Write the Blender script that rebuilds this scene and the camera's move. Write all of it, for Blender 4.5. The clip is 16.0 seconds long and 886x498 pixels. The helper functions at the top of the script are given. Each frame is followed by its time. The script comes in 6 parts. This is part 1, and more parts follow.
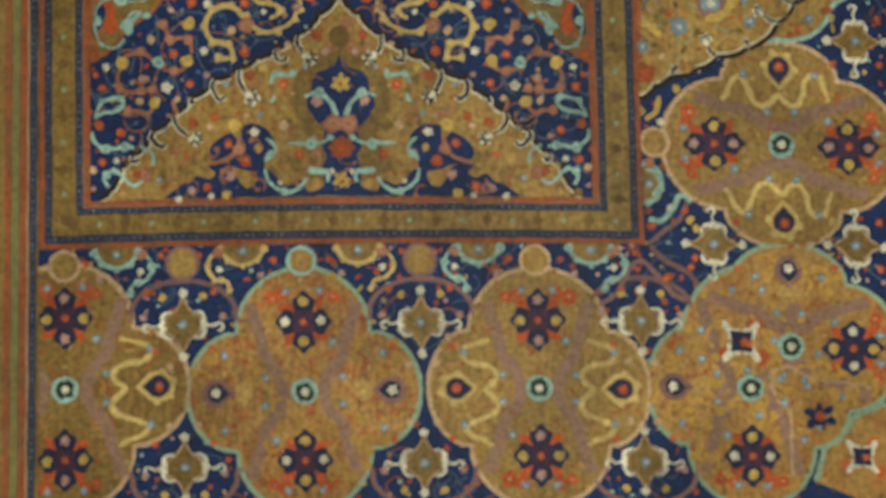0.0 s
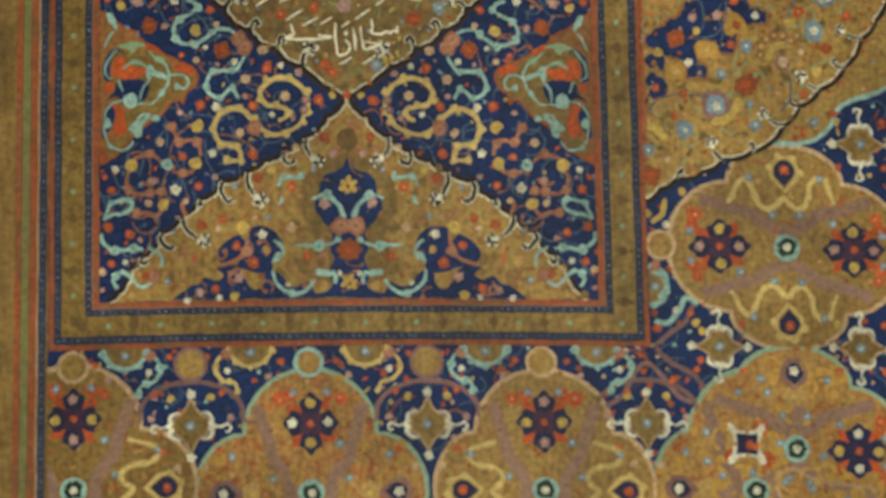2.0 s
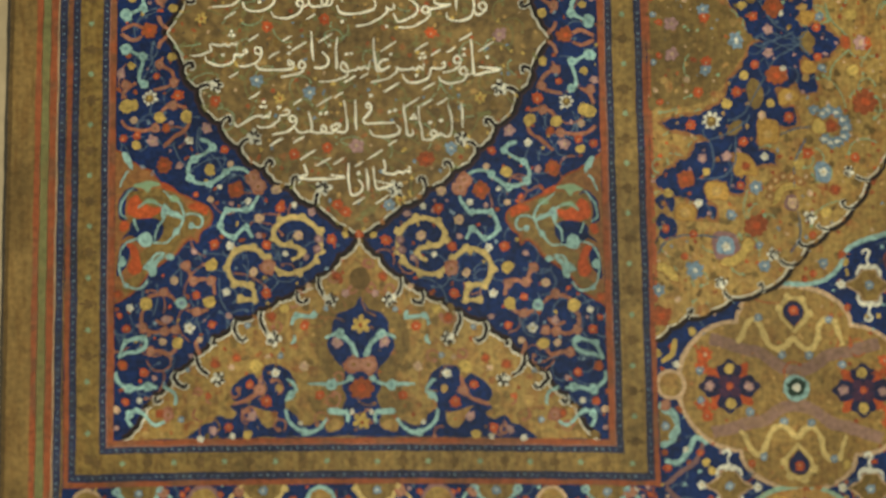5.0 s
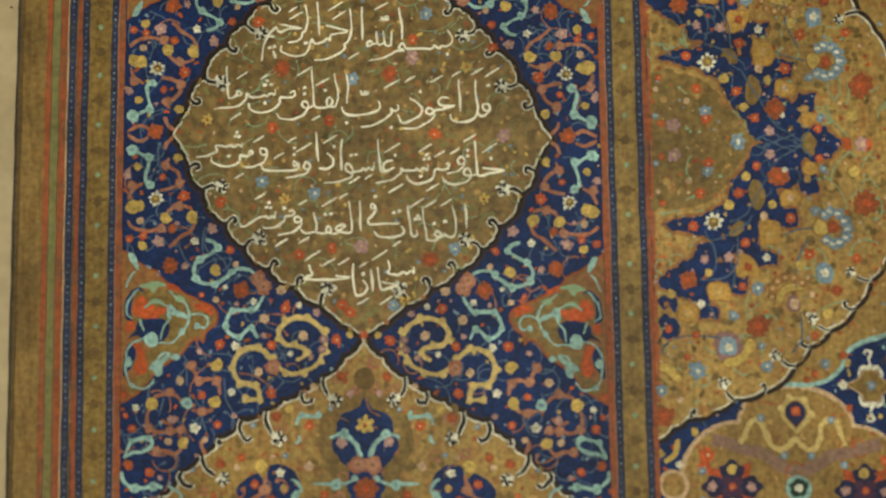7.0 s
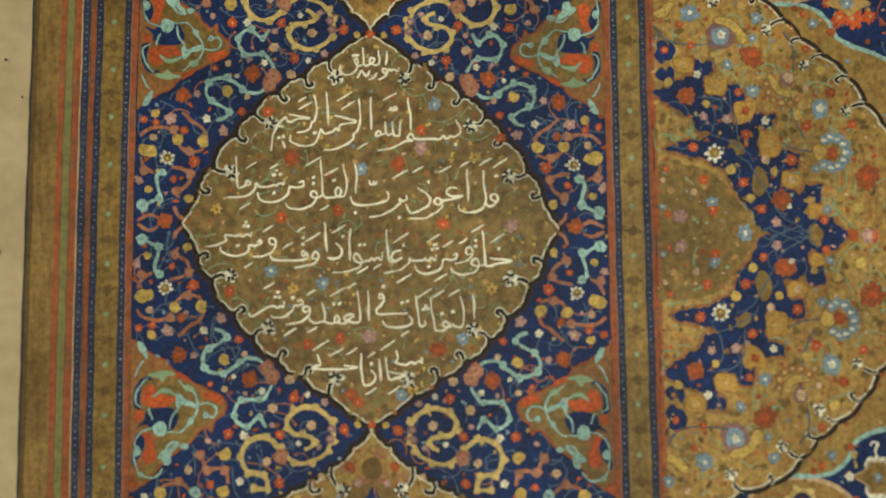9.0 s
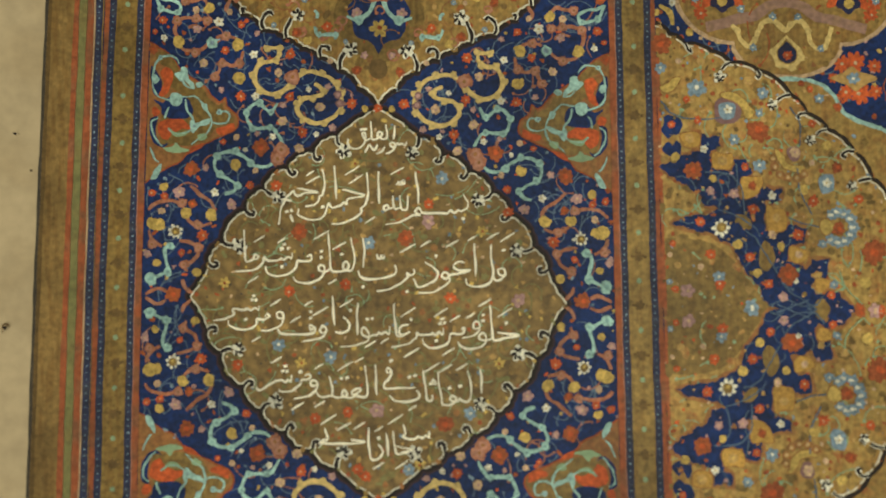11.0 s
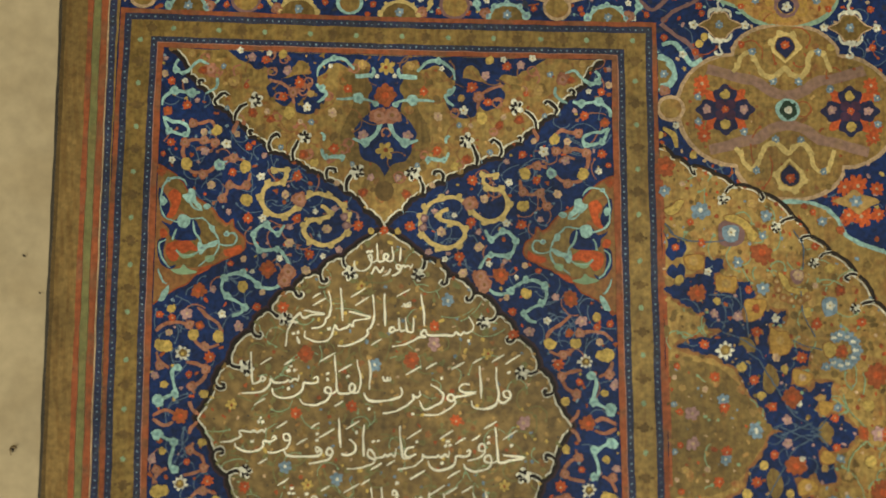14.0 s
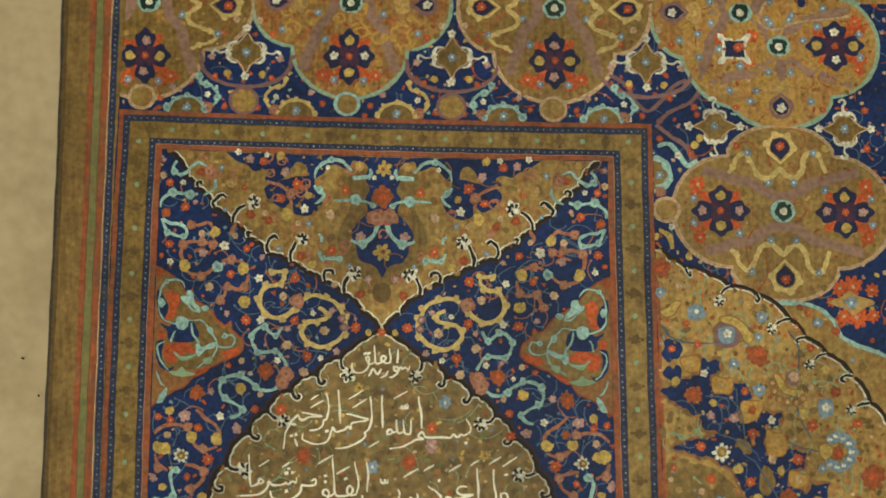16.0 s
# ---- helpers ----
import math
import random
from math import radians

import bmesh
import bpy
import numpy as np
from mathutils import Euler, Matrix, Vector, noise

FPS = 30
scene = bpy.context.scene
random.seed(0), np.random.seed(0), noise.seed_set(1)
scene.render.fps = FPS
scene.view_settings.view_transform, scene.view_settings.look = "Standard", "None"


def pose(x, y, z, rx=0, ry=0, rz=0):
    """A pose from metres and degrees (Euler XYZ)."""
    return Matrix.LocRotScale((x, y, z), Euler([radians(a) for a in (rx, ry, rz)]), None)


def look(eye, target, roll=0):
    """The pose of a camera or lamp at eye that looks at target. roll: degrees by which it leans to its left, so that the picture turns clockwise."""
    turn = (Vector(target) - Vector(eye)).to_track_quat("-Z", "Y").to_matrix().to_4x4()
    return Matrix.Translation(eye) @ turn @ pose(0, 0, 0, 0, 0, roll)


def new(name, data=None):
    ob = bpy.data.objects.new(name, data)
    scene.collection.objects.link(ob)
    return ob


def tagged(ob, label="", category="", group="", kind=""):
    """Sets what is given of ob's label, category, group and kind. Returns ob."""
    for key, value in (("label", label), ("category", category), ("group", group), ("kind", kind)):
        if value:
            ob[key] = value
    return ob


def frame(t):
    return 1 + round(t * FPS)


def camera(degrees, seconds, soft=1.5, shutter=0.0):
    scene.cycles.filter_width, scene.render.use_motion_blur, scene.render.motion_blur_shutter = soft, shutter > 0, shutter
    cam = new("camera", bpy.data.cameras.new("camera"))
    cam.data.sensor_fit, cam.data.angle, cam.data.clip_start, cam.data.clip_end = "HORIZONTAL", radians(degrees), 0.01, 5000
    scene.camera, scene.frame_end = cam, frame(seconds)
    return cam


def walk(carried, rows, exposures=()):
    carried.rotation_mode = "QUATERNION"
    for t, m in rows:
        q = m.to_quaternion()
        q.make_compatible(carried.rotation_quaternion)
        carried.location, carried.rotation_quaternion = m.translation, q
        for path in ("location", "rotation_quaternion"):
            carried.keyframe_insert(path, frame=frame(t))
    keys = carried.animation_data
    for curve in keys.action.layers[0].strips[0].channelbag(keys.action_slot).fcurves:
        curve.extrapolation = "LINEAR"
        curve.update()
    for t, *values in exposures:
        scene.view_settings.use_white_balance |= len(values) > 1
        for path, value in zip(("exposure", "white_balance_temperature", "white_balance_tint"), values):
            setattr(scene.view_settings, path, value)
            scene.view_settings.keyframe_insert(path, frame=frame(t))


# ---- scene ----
# An illuminated manuscript page lying flat; all design numbers are millimetres.
MM = 0.001

# ---- camera ----
cam = camera(53.02, 16.0, soft=1.75)
cam.data.dof.use_dof, cam.data.dof.focus_distance, cam.data.dof.aperture_fstop = True, 0.206, 2.35
# seconds, x, y, height (mm), tilt, lean, turn (degrees); 0 tilt looks straight down
ROWS = [
    (0, 21.95, 22.07, 193.42, 0.718, 0.073, -0.791),
    (0.5, 21.87, 26.50, 193.68, 0.800, 0.109, -0.801),
    (1, 21.75, 32.11, 194.06, 0.882, 0.144, -0.781),
    (1.5, 21.50, 37.28, 194.40, 0.964, 0.178, -0.738),
    (2, 21.20, 43.21, 194.71, 1.047, 0.210, -0.698),
    (2.5, 20.87, 47.64, 195.06, 1.129, 0.241, -0.646),
    (3, 20.54, 54.08, 195.64, 1.212, 0.270, -0.616),
    (3.5, 20.28, 59.08, 195.93, 1.295, 0.298, -0.585),
    (4, 20.03, 63.24, 196.20, 1.378, 0.325, -0.583),
    (6.5, 19.08, 87.66, 198.22, 1.799, 0.440, -0.545),
    (7, 19.13, 93.28, 198.73, 1.883, 0.459, -0.557),
    (7.5, 19.11, 98.70, 199.11, 1.968, 0.477, -0.525),
    (8, 18.70, 104.01, 199.53, 2.054, 0.493, -0.482),
    (8.5, 18.24, 107.86, 199.95, 2.139, 0.508, -0.435),
    (9, 17.74, 112.27, 200.19, 2.225, 0.522, -0.414),
    (11.5, 16.04, 131.96, 201.75, 2.657, 0.571, -0.325),
    (12, 15.67, 136.56, 202.29, 2.744, 0.577, -0.310),
    (12.5, 15.26, 141.18, 202.66, 2.831, 0.582, -0.269),
    (13, 15.53, 145.84, 203.05, 2.919, 0.585, -0.324),
    (13.5, 15.50, 149.39, 203.43, 3.007, 0.587, -0.316),
    (14, 15.29, 153.66, 203.89, 3.095, 0.588, -0.304),
    (14.5, 15.47, 157.93, 204.18, 3.183, 0.587, -0.306),
    (15, 15.60, 164.36, 205.07, 3.272, 0.585, -0.348),
    (15.5, 15.84, 170.43, 205.62, 3.360, 0.582, -0.367),
    (16, 16.06, 175.75, 206.03, 3.449, 0.578, -0.419),
]
walk(cam, [(t, pose(x * MM, y * MM, z * MM, rx, ry, rz)) for t, x, y, z, rx, ry, rz in ROWS],
     exposures=[(0, -0.05), (3, 0.02), (7, 0.03), (12, 0.03), (16, 0.0)])

# ---- light: one warm unseen lamp, added overhead in a closed plain room ----
world = bpy.data.worlds.new("world")
world.use_nodes = True
world.node_tree.nodes["Background"].inputs[0].default_value = (1.0, 0.9, 0.75, 1)
world.node_tree.nodes["Background"].inputs[1].default_value = 0.02
scene.world = world
lamp = bpy.data.lights.new("added_overhead_light", "AREA")
lamp.shape, lamp.size, lamp.size_y = "RECTANGLE", 0.8, 0.6
lamp.energy, lamp.color = 7.4, (0.95, 1.0, 0.86)
lamp_ob = new("added_overhead_light", lamp)
lamp_ob.matrix_world = look((0.1, 0.03, 0.97), (0.04, 0.1, 0))

# ---- materials ----
def paint(name, rgb, rough=0.6, vary=0.25, blotch=None, metal=0.0, grain=900.0, bump=0.25, amount=0.5, patch=160.0, streak=0.0):
    """Pigment on paper: two scales of variation, optional blotches of a second colour, fine relief."""
    m = bpy.data.materials.new(name)
    m.use_nodes = True
    nt = m.node_tree
    b = nt.nodes["Principled BSDF"]
    geo = nt.nodes.new("ShaderNodeNewGeometry")
    def tex(scale, detail=3.0):
        n = nt.nodes.new("ShaderNodeTexNoise")
        n.inputs["Scale"].default_value = scale
        n.inputs["Detail"].default_value = detail
        nt.links.new(geo.outputs["Position"], n.inputs["Vector"])
        return n
    fine, broad = tex(grain), tex(patch)
    info = nt.nodes.new("ShaderNodeObjectInfo")
    def mix(kind, fac, a, c):
        n = nt.nodes.new("ShaderNodeMix")
        n.data_type, n.blend_type = "RGBA", kind
        for sock, val in ((n.inputs[0], fac), (n.inputs[6], a), (n.inputs[7], c)):
            if hasattr(val, "is_linked"):
                nt.links.new(val, sock)
            else:
                sock.default_value = val
        return n.outputs[2]
    def ramp(src, lo, hi, c0, c1):
        n = nt.nodes.new("ShaderNodeValToRGB")
        n.color_ramp.elements[0].position, n.color_ramp.elements[1].position = lo, hi
        n.color_ramp.elements[0].color, n.color_ramp.elements[1].color = c0, c1
        nt.links.new(src, n.inputs[0])
        return n.outputs[0]
    col = (*rgb, 1)
    if blotch:
        mask = ramp(broad.outputs["Fac"], 0.48, 0.62, (0, 0, 0, 1), (amount, amount, amount, 1))
        col = mix("MIX", mask, col, (*blotch, 1))
    lo, hi = 1 - vary, 1 + vary * 0.6
    shade = ramp(fine.outputs["Fac"], 0.3, 0.7, (lo, lo, lo, 1), (hi, hi, hi, 1))
    col = mix("MULTIPLY", 1.0, col, shade)
    wide = tex(45.0, 2.0)
    lo2, hi2 = 1 - vary * 0.6, 1 + vary * 0.4
    shade2 = ramp(wide.outputs["Fac"], 0.35, 0.65, (lo2, lo2, lo2, 1), (hi2, hi2, hi2, 1))
    col = mix("MULTIPLY", 1.0, col, shade2)
    if streak:
        squash = nt.nodes.new("ShaderNodeVectorMath")
        squash.operation = "MULTIPLY"
        squash.inputs[1].default_value = (1.0, 0.12, 1.0)
        nt.links.new(geo.outputs["Position"], squash.inputs[0])
        comb = tex(1100.0, 2.0)
        nt.links.new(squash.outputs[0], comb.inputs["Vector"])
        lo3 = 1 - streak
        col = mix("MULTIPLY", 1.0, col, ramp(comb.outputs["Fac"], 0.36, 0.55, (lo3, lo3 * 0.92, lo3 * 0.85, 1), (1.08, 1.08, 1.08, 1)))
    own = ramp(info.outputs["Random"], 0.0, 1.0, (0.85, 0.85, 0.85, 1), (1.12, 1.12, 1.12, 1))
    col = mix("MULTIPLY", 1.0, col, own)
    nt.links.new(col, b.inputs["Base Color"])
    b.inputs["Roughness"].default_value = rough
    b.inputs["Metallic"].default_value = metal
    b.inputs["Specular IOR Level"].default_value = 0.22
    bp = nt.nodes.new("ShaderNodeBump")
    bp.inputs["Strength"].default_value = bump
    bp.inputs["Distance"].default_value = 0.00005
    nt.links.new(fine.outputs["Fac"], bp.inputs["Height"])
    nt.links.new(bp.outputs["Normal"], b.inputs["Normal"])
    return m

PAPER = paint("cream_paper", (0.57, 0.425, 0.25), 0.8, 0.1, (0.47, 0.34, 0.19), grain=300, bump=0.15, amount=0.8, patch=40)
BROWN = paint("brown_gilding", (0.255, 0.15, 0.046), 0.55, 0.3, (0.17, 0.1, 0.03), metal=0.12, patch=70, amount=0.8, streak=0.12)
BAND = paint("olive_gilding", (0.21, 0.127, 0.033), 0.5, 0.4, (0.14, 0.085, 0.02), metal=0.15, patch=240, streak=0.08)
GOLD = paint("bright_gilding", (0.325, 0.2, 0.053), 0.5, 0.38, (0.3, 0.14, 0.035), metal=0.12, patch=300, amount=0.6, streak=0.08)
WARM = paint("warm_gilding", (0.35, 0.188, 0.052), 0.5, 0.4, (0.33, 0.1, 0.024), metal=0.1, patch=340, amount=0.85, streak=0.2)
UMBER = paint("dull_gilding", (0.235, 0.142, 0.046), 0.55, 0.4, (0.125, 0.074, 0.025), metal=0.1, patch=300, grain=520, amount=0.75)
BLUE = paint("lapis_blue", (0.006, 0.023, 0.105), 0.6, 0.5, (0.008, 0.013, 0.05), patch=220)
NAVY = paint("navy_ruling", (0.028, 0.032, 0.07), 0.6, 0.45, (0.05, 0.05, 0.065), amount=0.7, patch=300)
RED = paint("vermilion_ruling", (0.34, 0.088, 0.03), 0.6, 0.35, (0.24, 0.1, 0.045), amount=0.8)
ORANGE = paint("vermilion", (0.52, 0.09, 0.02), 0.6, 0.42, grain=1300)
RUST = paint("rust_red", (0.34, 0.08, 0.022), 0.6, 0.42, grain=1300)
GREEN = paint("verdigris_ruling", (0.19, 0.17, 0.06), 0.6, 0.3, (0.2, 0.15, 0.05), amount=0.8)
MINT = paint("pale_turquoise", (0.32, 0.49, 0.43), 0.6, 0.42, grain=1300)
SAGE = paint("sage_green", (0.26, 0.36, 0.2), 0.6, 0.2)
SKY = paint("pale_blue", (0.2, 0.27, 0.325), 0.6, 0.42, grain=1300)
WHITE = paint("chalk_white", (0.74, 0.68, 0.53), 0.6, 0.42, grain=1300)
INK = paint("white_ink", (0.9, 0.81, 0.62), 0.55, 0.1)
TERRA = paint("terracotta", (0.37, 0.135, 0.07), 0.6, 0.4, (0.4, 0.2, 0.13), grain=1300, patch=300)
PINK = paint("dusty_pink", (0.45, 0.25, 0.22), 0.6, 0.42, grain=1300)
PEACH = paint("pale_peach", (0.56, 0.36, 0.2), 0.6, 0.42, grain=1300)
TEAL = paint("dull_turquoise", (0.2, 0.33, 0.31), 0.6, 0.3, grain=1300)
ROSE = paint("rose_terracotta", (0.42, 0.19, 0.12), 0.6, 0.3, grain=1300)
SLATE = paint("slate_blue_stem", (0.085, 0.125, 0.18), 0.6, 0.35, grain=1300)
ORPIMENT = paint("orpiment_yellow", (0.48, 0.265, 0.055), 0.6, 0.35, (0.47, 0.24, 0.05), grain=1300)
GALL = paint("iron_gall_line", (0.06, 0.046, 0.03), 0.6, 0.3)
DUSK = paint("dusk_blue", (0.016, 0.019, 0.062), 0.6, 0.4, (0.04, 0.02, 0.045), patch=500)
CELADON = paint("celadon", (0.25, 0.31, 0.17), 0.6, 0.3, grain=1300)
RIM = paint("sage_turquoise", (0.28, 0.385, 0.26), 0.6, 0.3, grain=1300)
OCHRE = paint("olive_ochre_gilding", (0.285, 0.17, 0.045), 0.5, 0.4, (0.25, 0.125, 0.032), metal=0.12, patch=260, amount=0.6, streak=0.1)
HONEY = paint("honey_gilding", (0.41, 0.225, 0.062), 0.5, 0.35, (0.4, 0.15, 0.035), metal=0.1, patch=170, amount=0.5, streak=0.12)
MAUVE = paint("mauve", (0.235, 0.12, 0.11), 0.6, 0.25)
VEIL = paint("thin_mauve_wash", (0.3, 0.165, 0.115), 0.6, 0.3, (0.3, 0.17, 0.085), patch=400)
STRAW = paint("straw_yellow", (0.6, 0.42, 0.15), 0.6, 0.3, grain=1300)
AMBER = paint("amber_yellow", (0.46, 0.27, 0.085), 0.6, 0.35, grain=1300)
COPPER = paint("copper_gilding", (0.3, 0.12, 0.035), 0.55, 0.35, (0.27, 0.15, 0.04), patch=300)
PLUM = paint("plum", (0.06, 0.022, 0.05), 0.6, 0.3)
UMBRA = paint("dark_umber", (0.15, 0.085, 0.025), 0.6, 0.3)
YELLOW = paint("ochre_yellow", (0.55, 0.36, 0.09), 0.6, 0.42, grain=1300)
BLACK = paint("black_outline", (0.018, 0.01, 0.006), 0.6, 0.2)
MAROON = paint("maroon_shadow_line", (0.035, 0.016, 0.02), 0.6, 0.2)
BOTTLE = paint("bottle_green", (0.012, 0.03, 0.015), 0.5, 0.2)
PLASTER = paint("plaster", (0.6, 0.55, 0.47), 0.9, 0.06, grain=12, bump=0.1, patch=3)
TABLE = paint("dark_wood", (0.12, 0.07, 0.04), 0.5, 0.3, grain=60, patch=9)

# ---- drawing helpers ----
def page(u, v):
    """From the ruled design to the sheet as it was drawn by hand, slightly out of square."""
    a, b = u / 100, v / 100
    x = -0.362 + 99.981 * a - 0.047 * b - 2.69 * a * b - 0.256 * a * a + 0.727 * b * b + 0.668 * a * a * b - 0.569 * a * b * b + 0.265 * b ** 3
    y = 125.53 - 2.355 * a + 100.329 * b - 1.632 * a * b - 0.509 * a * a - 3.223 * b * b + 1.605 * a * a * b + 0.36 * a * b * b - 1.784 * b ** 3
    # the ruled edge bows a little, and the hand is unsteady
    rules = min(1, max(0, (-64.42 - u) * 4))
    x += rules * (0.1 - (1.35 * (v / 118) ** 3 if v > 0 else 0.5 * (v / 105) ** 2))
    if u < -66 and v > 0:
        x -= 0.075 * (-66 - u) * (v / 118) ** 3
    x += 0.07 * math.sin(2.1 * u + 1.3 * v) + 0.06 * math.sin(0.9 * v - 3.1 * u + 1)
    y += 0.07 * math.sin(1.7 * v - 1.1 * u + 2) + 0.06 * math.sin(3.3 * v + 0.8 * u)
    return x * MM, y * MM

STEP = 0.04 * MM          # height of one coat of paint
count = [0]

def level(n):
    count[0] = (count[0] + 1) % 40
    return n * STEP + count[0] * 0.0009 * MM

def part(name, verts, faces, mats, parent, label="", slots=None):
    me = bpy.data.meshes.new(name)
    me.from_pydata(verts, [], faces)
    for m in (mats if isinstance(mats, (list, tuple)) else [mats]):
        me.materials.append(m)
    if slots:
        for p, s in zip(me.polygons, slots):
            p.material_index = s
    ob = new(name, me)
    if parent:
        ob.parent = parent
    if label:
        tagged(ob, label)
    return ob

def smooth(pts, n=6, closed=False):
    """A Catmull-Rom curve through the points."""
    p = [Vector(q[:2]) for q in pts]
    k = len(p)
    out = []
    for i in range(k if closed else k - 1):
        if closed:
            a, b, c, d = p[i - 1], p[i], p[(i + 1) % k], p[(i + 2) % k]
        else:
            a, b, c, d = p[max(i - 1, 0)], p[i], p[i + 1], p[min(i + 2, k - 1)]
        for j in range(n):
            s = j / n
            out.append(0.5 * (2 * b + (c - a) * s + (2 * a - 5 * b + 4 * c - d) * s * s + (3 * b - a - 3 * c + d) * s ** 3))
    if not closed:
        out.append(p[-1])
    return out

def line(a, b, step=4.0):
    a, b = Vector(a), Vector(b)
    n = max(1, int((b - a).length / step))
    return [a + (b - a) * i / n for i in range(n + 1)]

def scallops(cusps, bulge=0.16, n=6, side=1):
    """Lobes between neighbouring cusps, swelling to one side."""
    out = []
    for a, b in zip(cusps, cusps[1:]):
        a, b = Vector(a[:2]), Vector(b[:2])
        d = b - a
        nrm = Vector((-d.y, d.x)) * side
        for j in range(n):
            s = j / n
            out.append(a + d * s + nrm * bulge * math.sin(math.pi * s) ** 0.7)
    out.append(Vector(cusps[-1][:2]))
    return out

def field(name, outline, mat, n, parent, label="", shift=(0, 0)):
    """A flat coat of paint with the given outline."""
    z = level(n)
    return part(name, [(*page(p[0] + shift[0], p[1] + shift[1]), z) for p in outline], [tuple(range(len(outline)))], mat, parent, label)

def normals(p, closed):
    k, out = len(p), []
    for i in range(k):
        a, b = (p[i - 1], p[(i + 1) % k]) if closed else (p[max(i - 1, 0)], p[min(i + 1, k - 1)])
        d = (b - a)
        d = d.normalized() if d.length > 1e-9 else Vector((1, 0))
        out.append(Vector((-d.y, d.x)))
    return out

def stroke(name, pts, w, mat, n, parent, closed=False, taper=0.0, label="", rise=1.2, wobble=0.0):
    """A brush stroke of width w with a slightly raised middle; taper thins its ends."""
    p = [Vector(q[:2]) for q in pts]
    nr = normals(p, closed)
    z, verts, faces, k = level(n), [], [], len(p)
    for i, (q, m) in enumerate(zip(p, nr)):
        s = i / max(1, k - 1)
        h = w / 2 * (1 - taper * (1 - math.sin(math.pi * s) ** 0.6)) * (1 + wobble * math.sin(q.x * 1.7 + q.y * 2.3))
        for o, up in ((-h, 0), (0, rise * STEP), (h, 0)):
            verts.append((*page(q.x + m.x * o, q.y + m.y * o), z + up + (0 if closed else 0.008 * MM * s)))
    for i in range(k if closed else k - 1):
        j = (i + 1) % k
        for c in (0, 1):
            faces.append((3 * i + c, 3 * j + c, 3 * j + c + 1, 3 * i + c + 1))
    return part(name, verts, faces, mat, parent, label)

MOTIFS = {}

def motif(kind, petals, dip, mats, core=0.3, ring=0.0, sharp=1.0):
    """A flower of unit radius: petals round a raised centre."""
    MOTIFS[kind] = []
    dice = random.Random(len(kind) * 31 + petals)
    for variant in range(4):
        n = max(16, petals * 6)
        verts, faces, slots = [(0, 0, 0.06)], [], []
        size = [dice.uniform(0.82, 1.12) for _ in range(petals + 1)]
        for i in range(n):
            a = 2 * math.pi * i / n
            rad = (1 - dip * (1 - abs(math.cos(petals * a / 2)) ** sharp)) * size[int(petals * a / (2 * math.pi) + 0.5) % petals] * dice.uniform(0.95, 1.05)
            verts.append((rad * math.cos(a), rad * math.sin(a), 0))
        faces += [(0, 1 + i, 1 + (i + 1) % n) for i in range(n)]
        slots += [0] * n
        for rad, z, slot in ((ring, 0.064, 2), (core, 0.072, 1)):
            if rad:
                o, cx, cy = len(verts), dice.uniform(-0.08, 0.08), dice.uniform(-0.08, 0.08)
                verts.append((cx, cy, z + 0.01))
                verts += [(cx + rad * dice.uniform(0.8, 1.15) * math.cos(2 * math.pi * i / 10), cy + rad * dice.uniform(0.8, 1.15) * math.sin(2 * math.pi * i / 10), z) for i in range(10)]
                faces += [(o, o + 1 + i, o + 1 + (i + 1) % 10) for i in range(10)]
                slots += [slot] * 10
        me = bpy.data.meshes.new("flower")
        me.from_pydata(verts, [], faces)
        for m in mats:
            me.materials.append(m)
        for p, slot in zip(me.polygons, slots):
            p.material_index = min(slot, len(mats) - 1)
        MOTIFS[kind].append(me)

motif("orange", 8, 0.35, [ORANGE, PEACH], 0.2)
motif("rust", 8, 0.2, [RUST, ORANGE], 0.35)
motif("white", 5, 0.35, [WHITE, YELLOW], 0.22)
motif("pink", 5, 0.3, [PINK, PEACH], 0.25)
motif("peach", 6, 0.2, [PEACH, PINK], 0.25)
motif("yellow", 7, 0.08, [YELLOW, PEACH], 0.0)
motif("sky", 6, 0.3, [SKY, WHITE], 0.25)
motif("mint", 9, 0.06, [MINT, SKY], 0.45)
motif("mauve", 9, 0.06, [MAUVE, PINK], 0.5)
motif("great_white", 8, 0.42, [WHITE, YELLOW, BAND], 0.22, 0.55)
motif("great_blue", 11, 0.3, [SKY, RUST, PEACH], 0.34, 0.48)
motif("star", 6, 0.45, [YELLOW, RUST], 0.25)
motif("eye", 16, 0.0, [BOTTLE, WHITE], 0.45)
motif("knot", 7, 0.3, [UMBRA], 0.0)
motif("speck", 5, 0.3, [BLACK], 0.0)
motif("straw", 7, 0.1, [STRAW], 0.0)
motif("dot", 5, 0.1, [WHITE], 0.0)
motif("pale_floret", 6, 0.2, [CELADON, SAGE], 0.4)
motif("node", 9, 0.06, [MINT, TEAL], 0.36)
motif("terra_ring", 12, 0.05, [TERRA, COPPER, ROSE], 0.24, 0.6)
motif("ringed_peach", 9, 0.1, [COPPER, PEACH, AMBER], 0.25, 0.55)
motif("amber", 6, 0.15, [AMBER, YELLOW], 0.25)
motif("white_spray", 5, 0.4, [WHITE], 0.0)
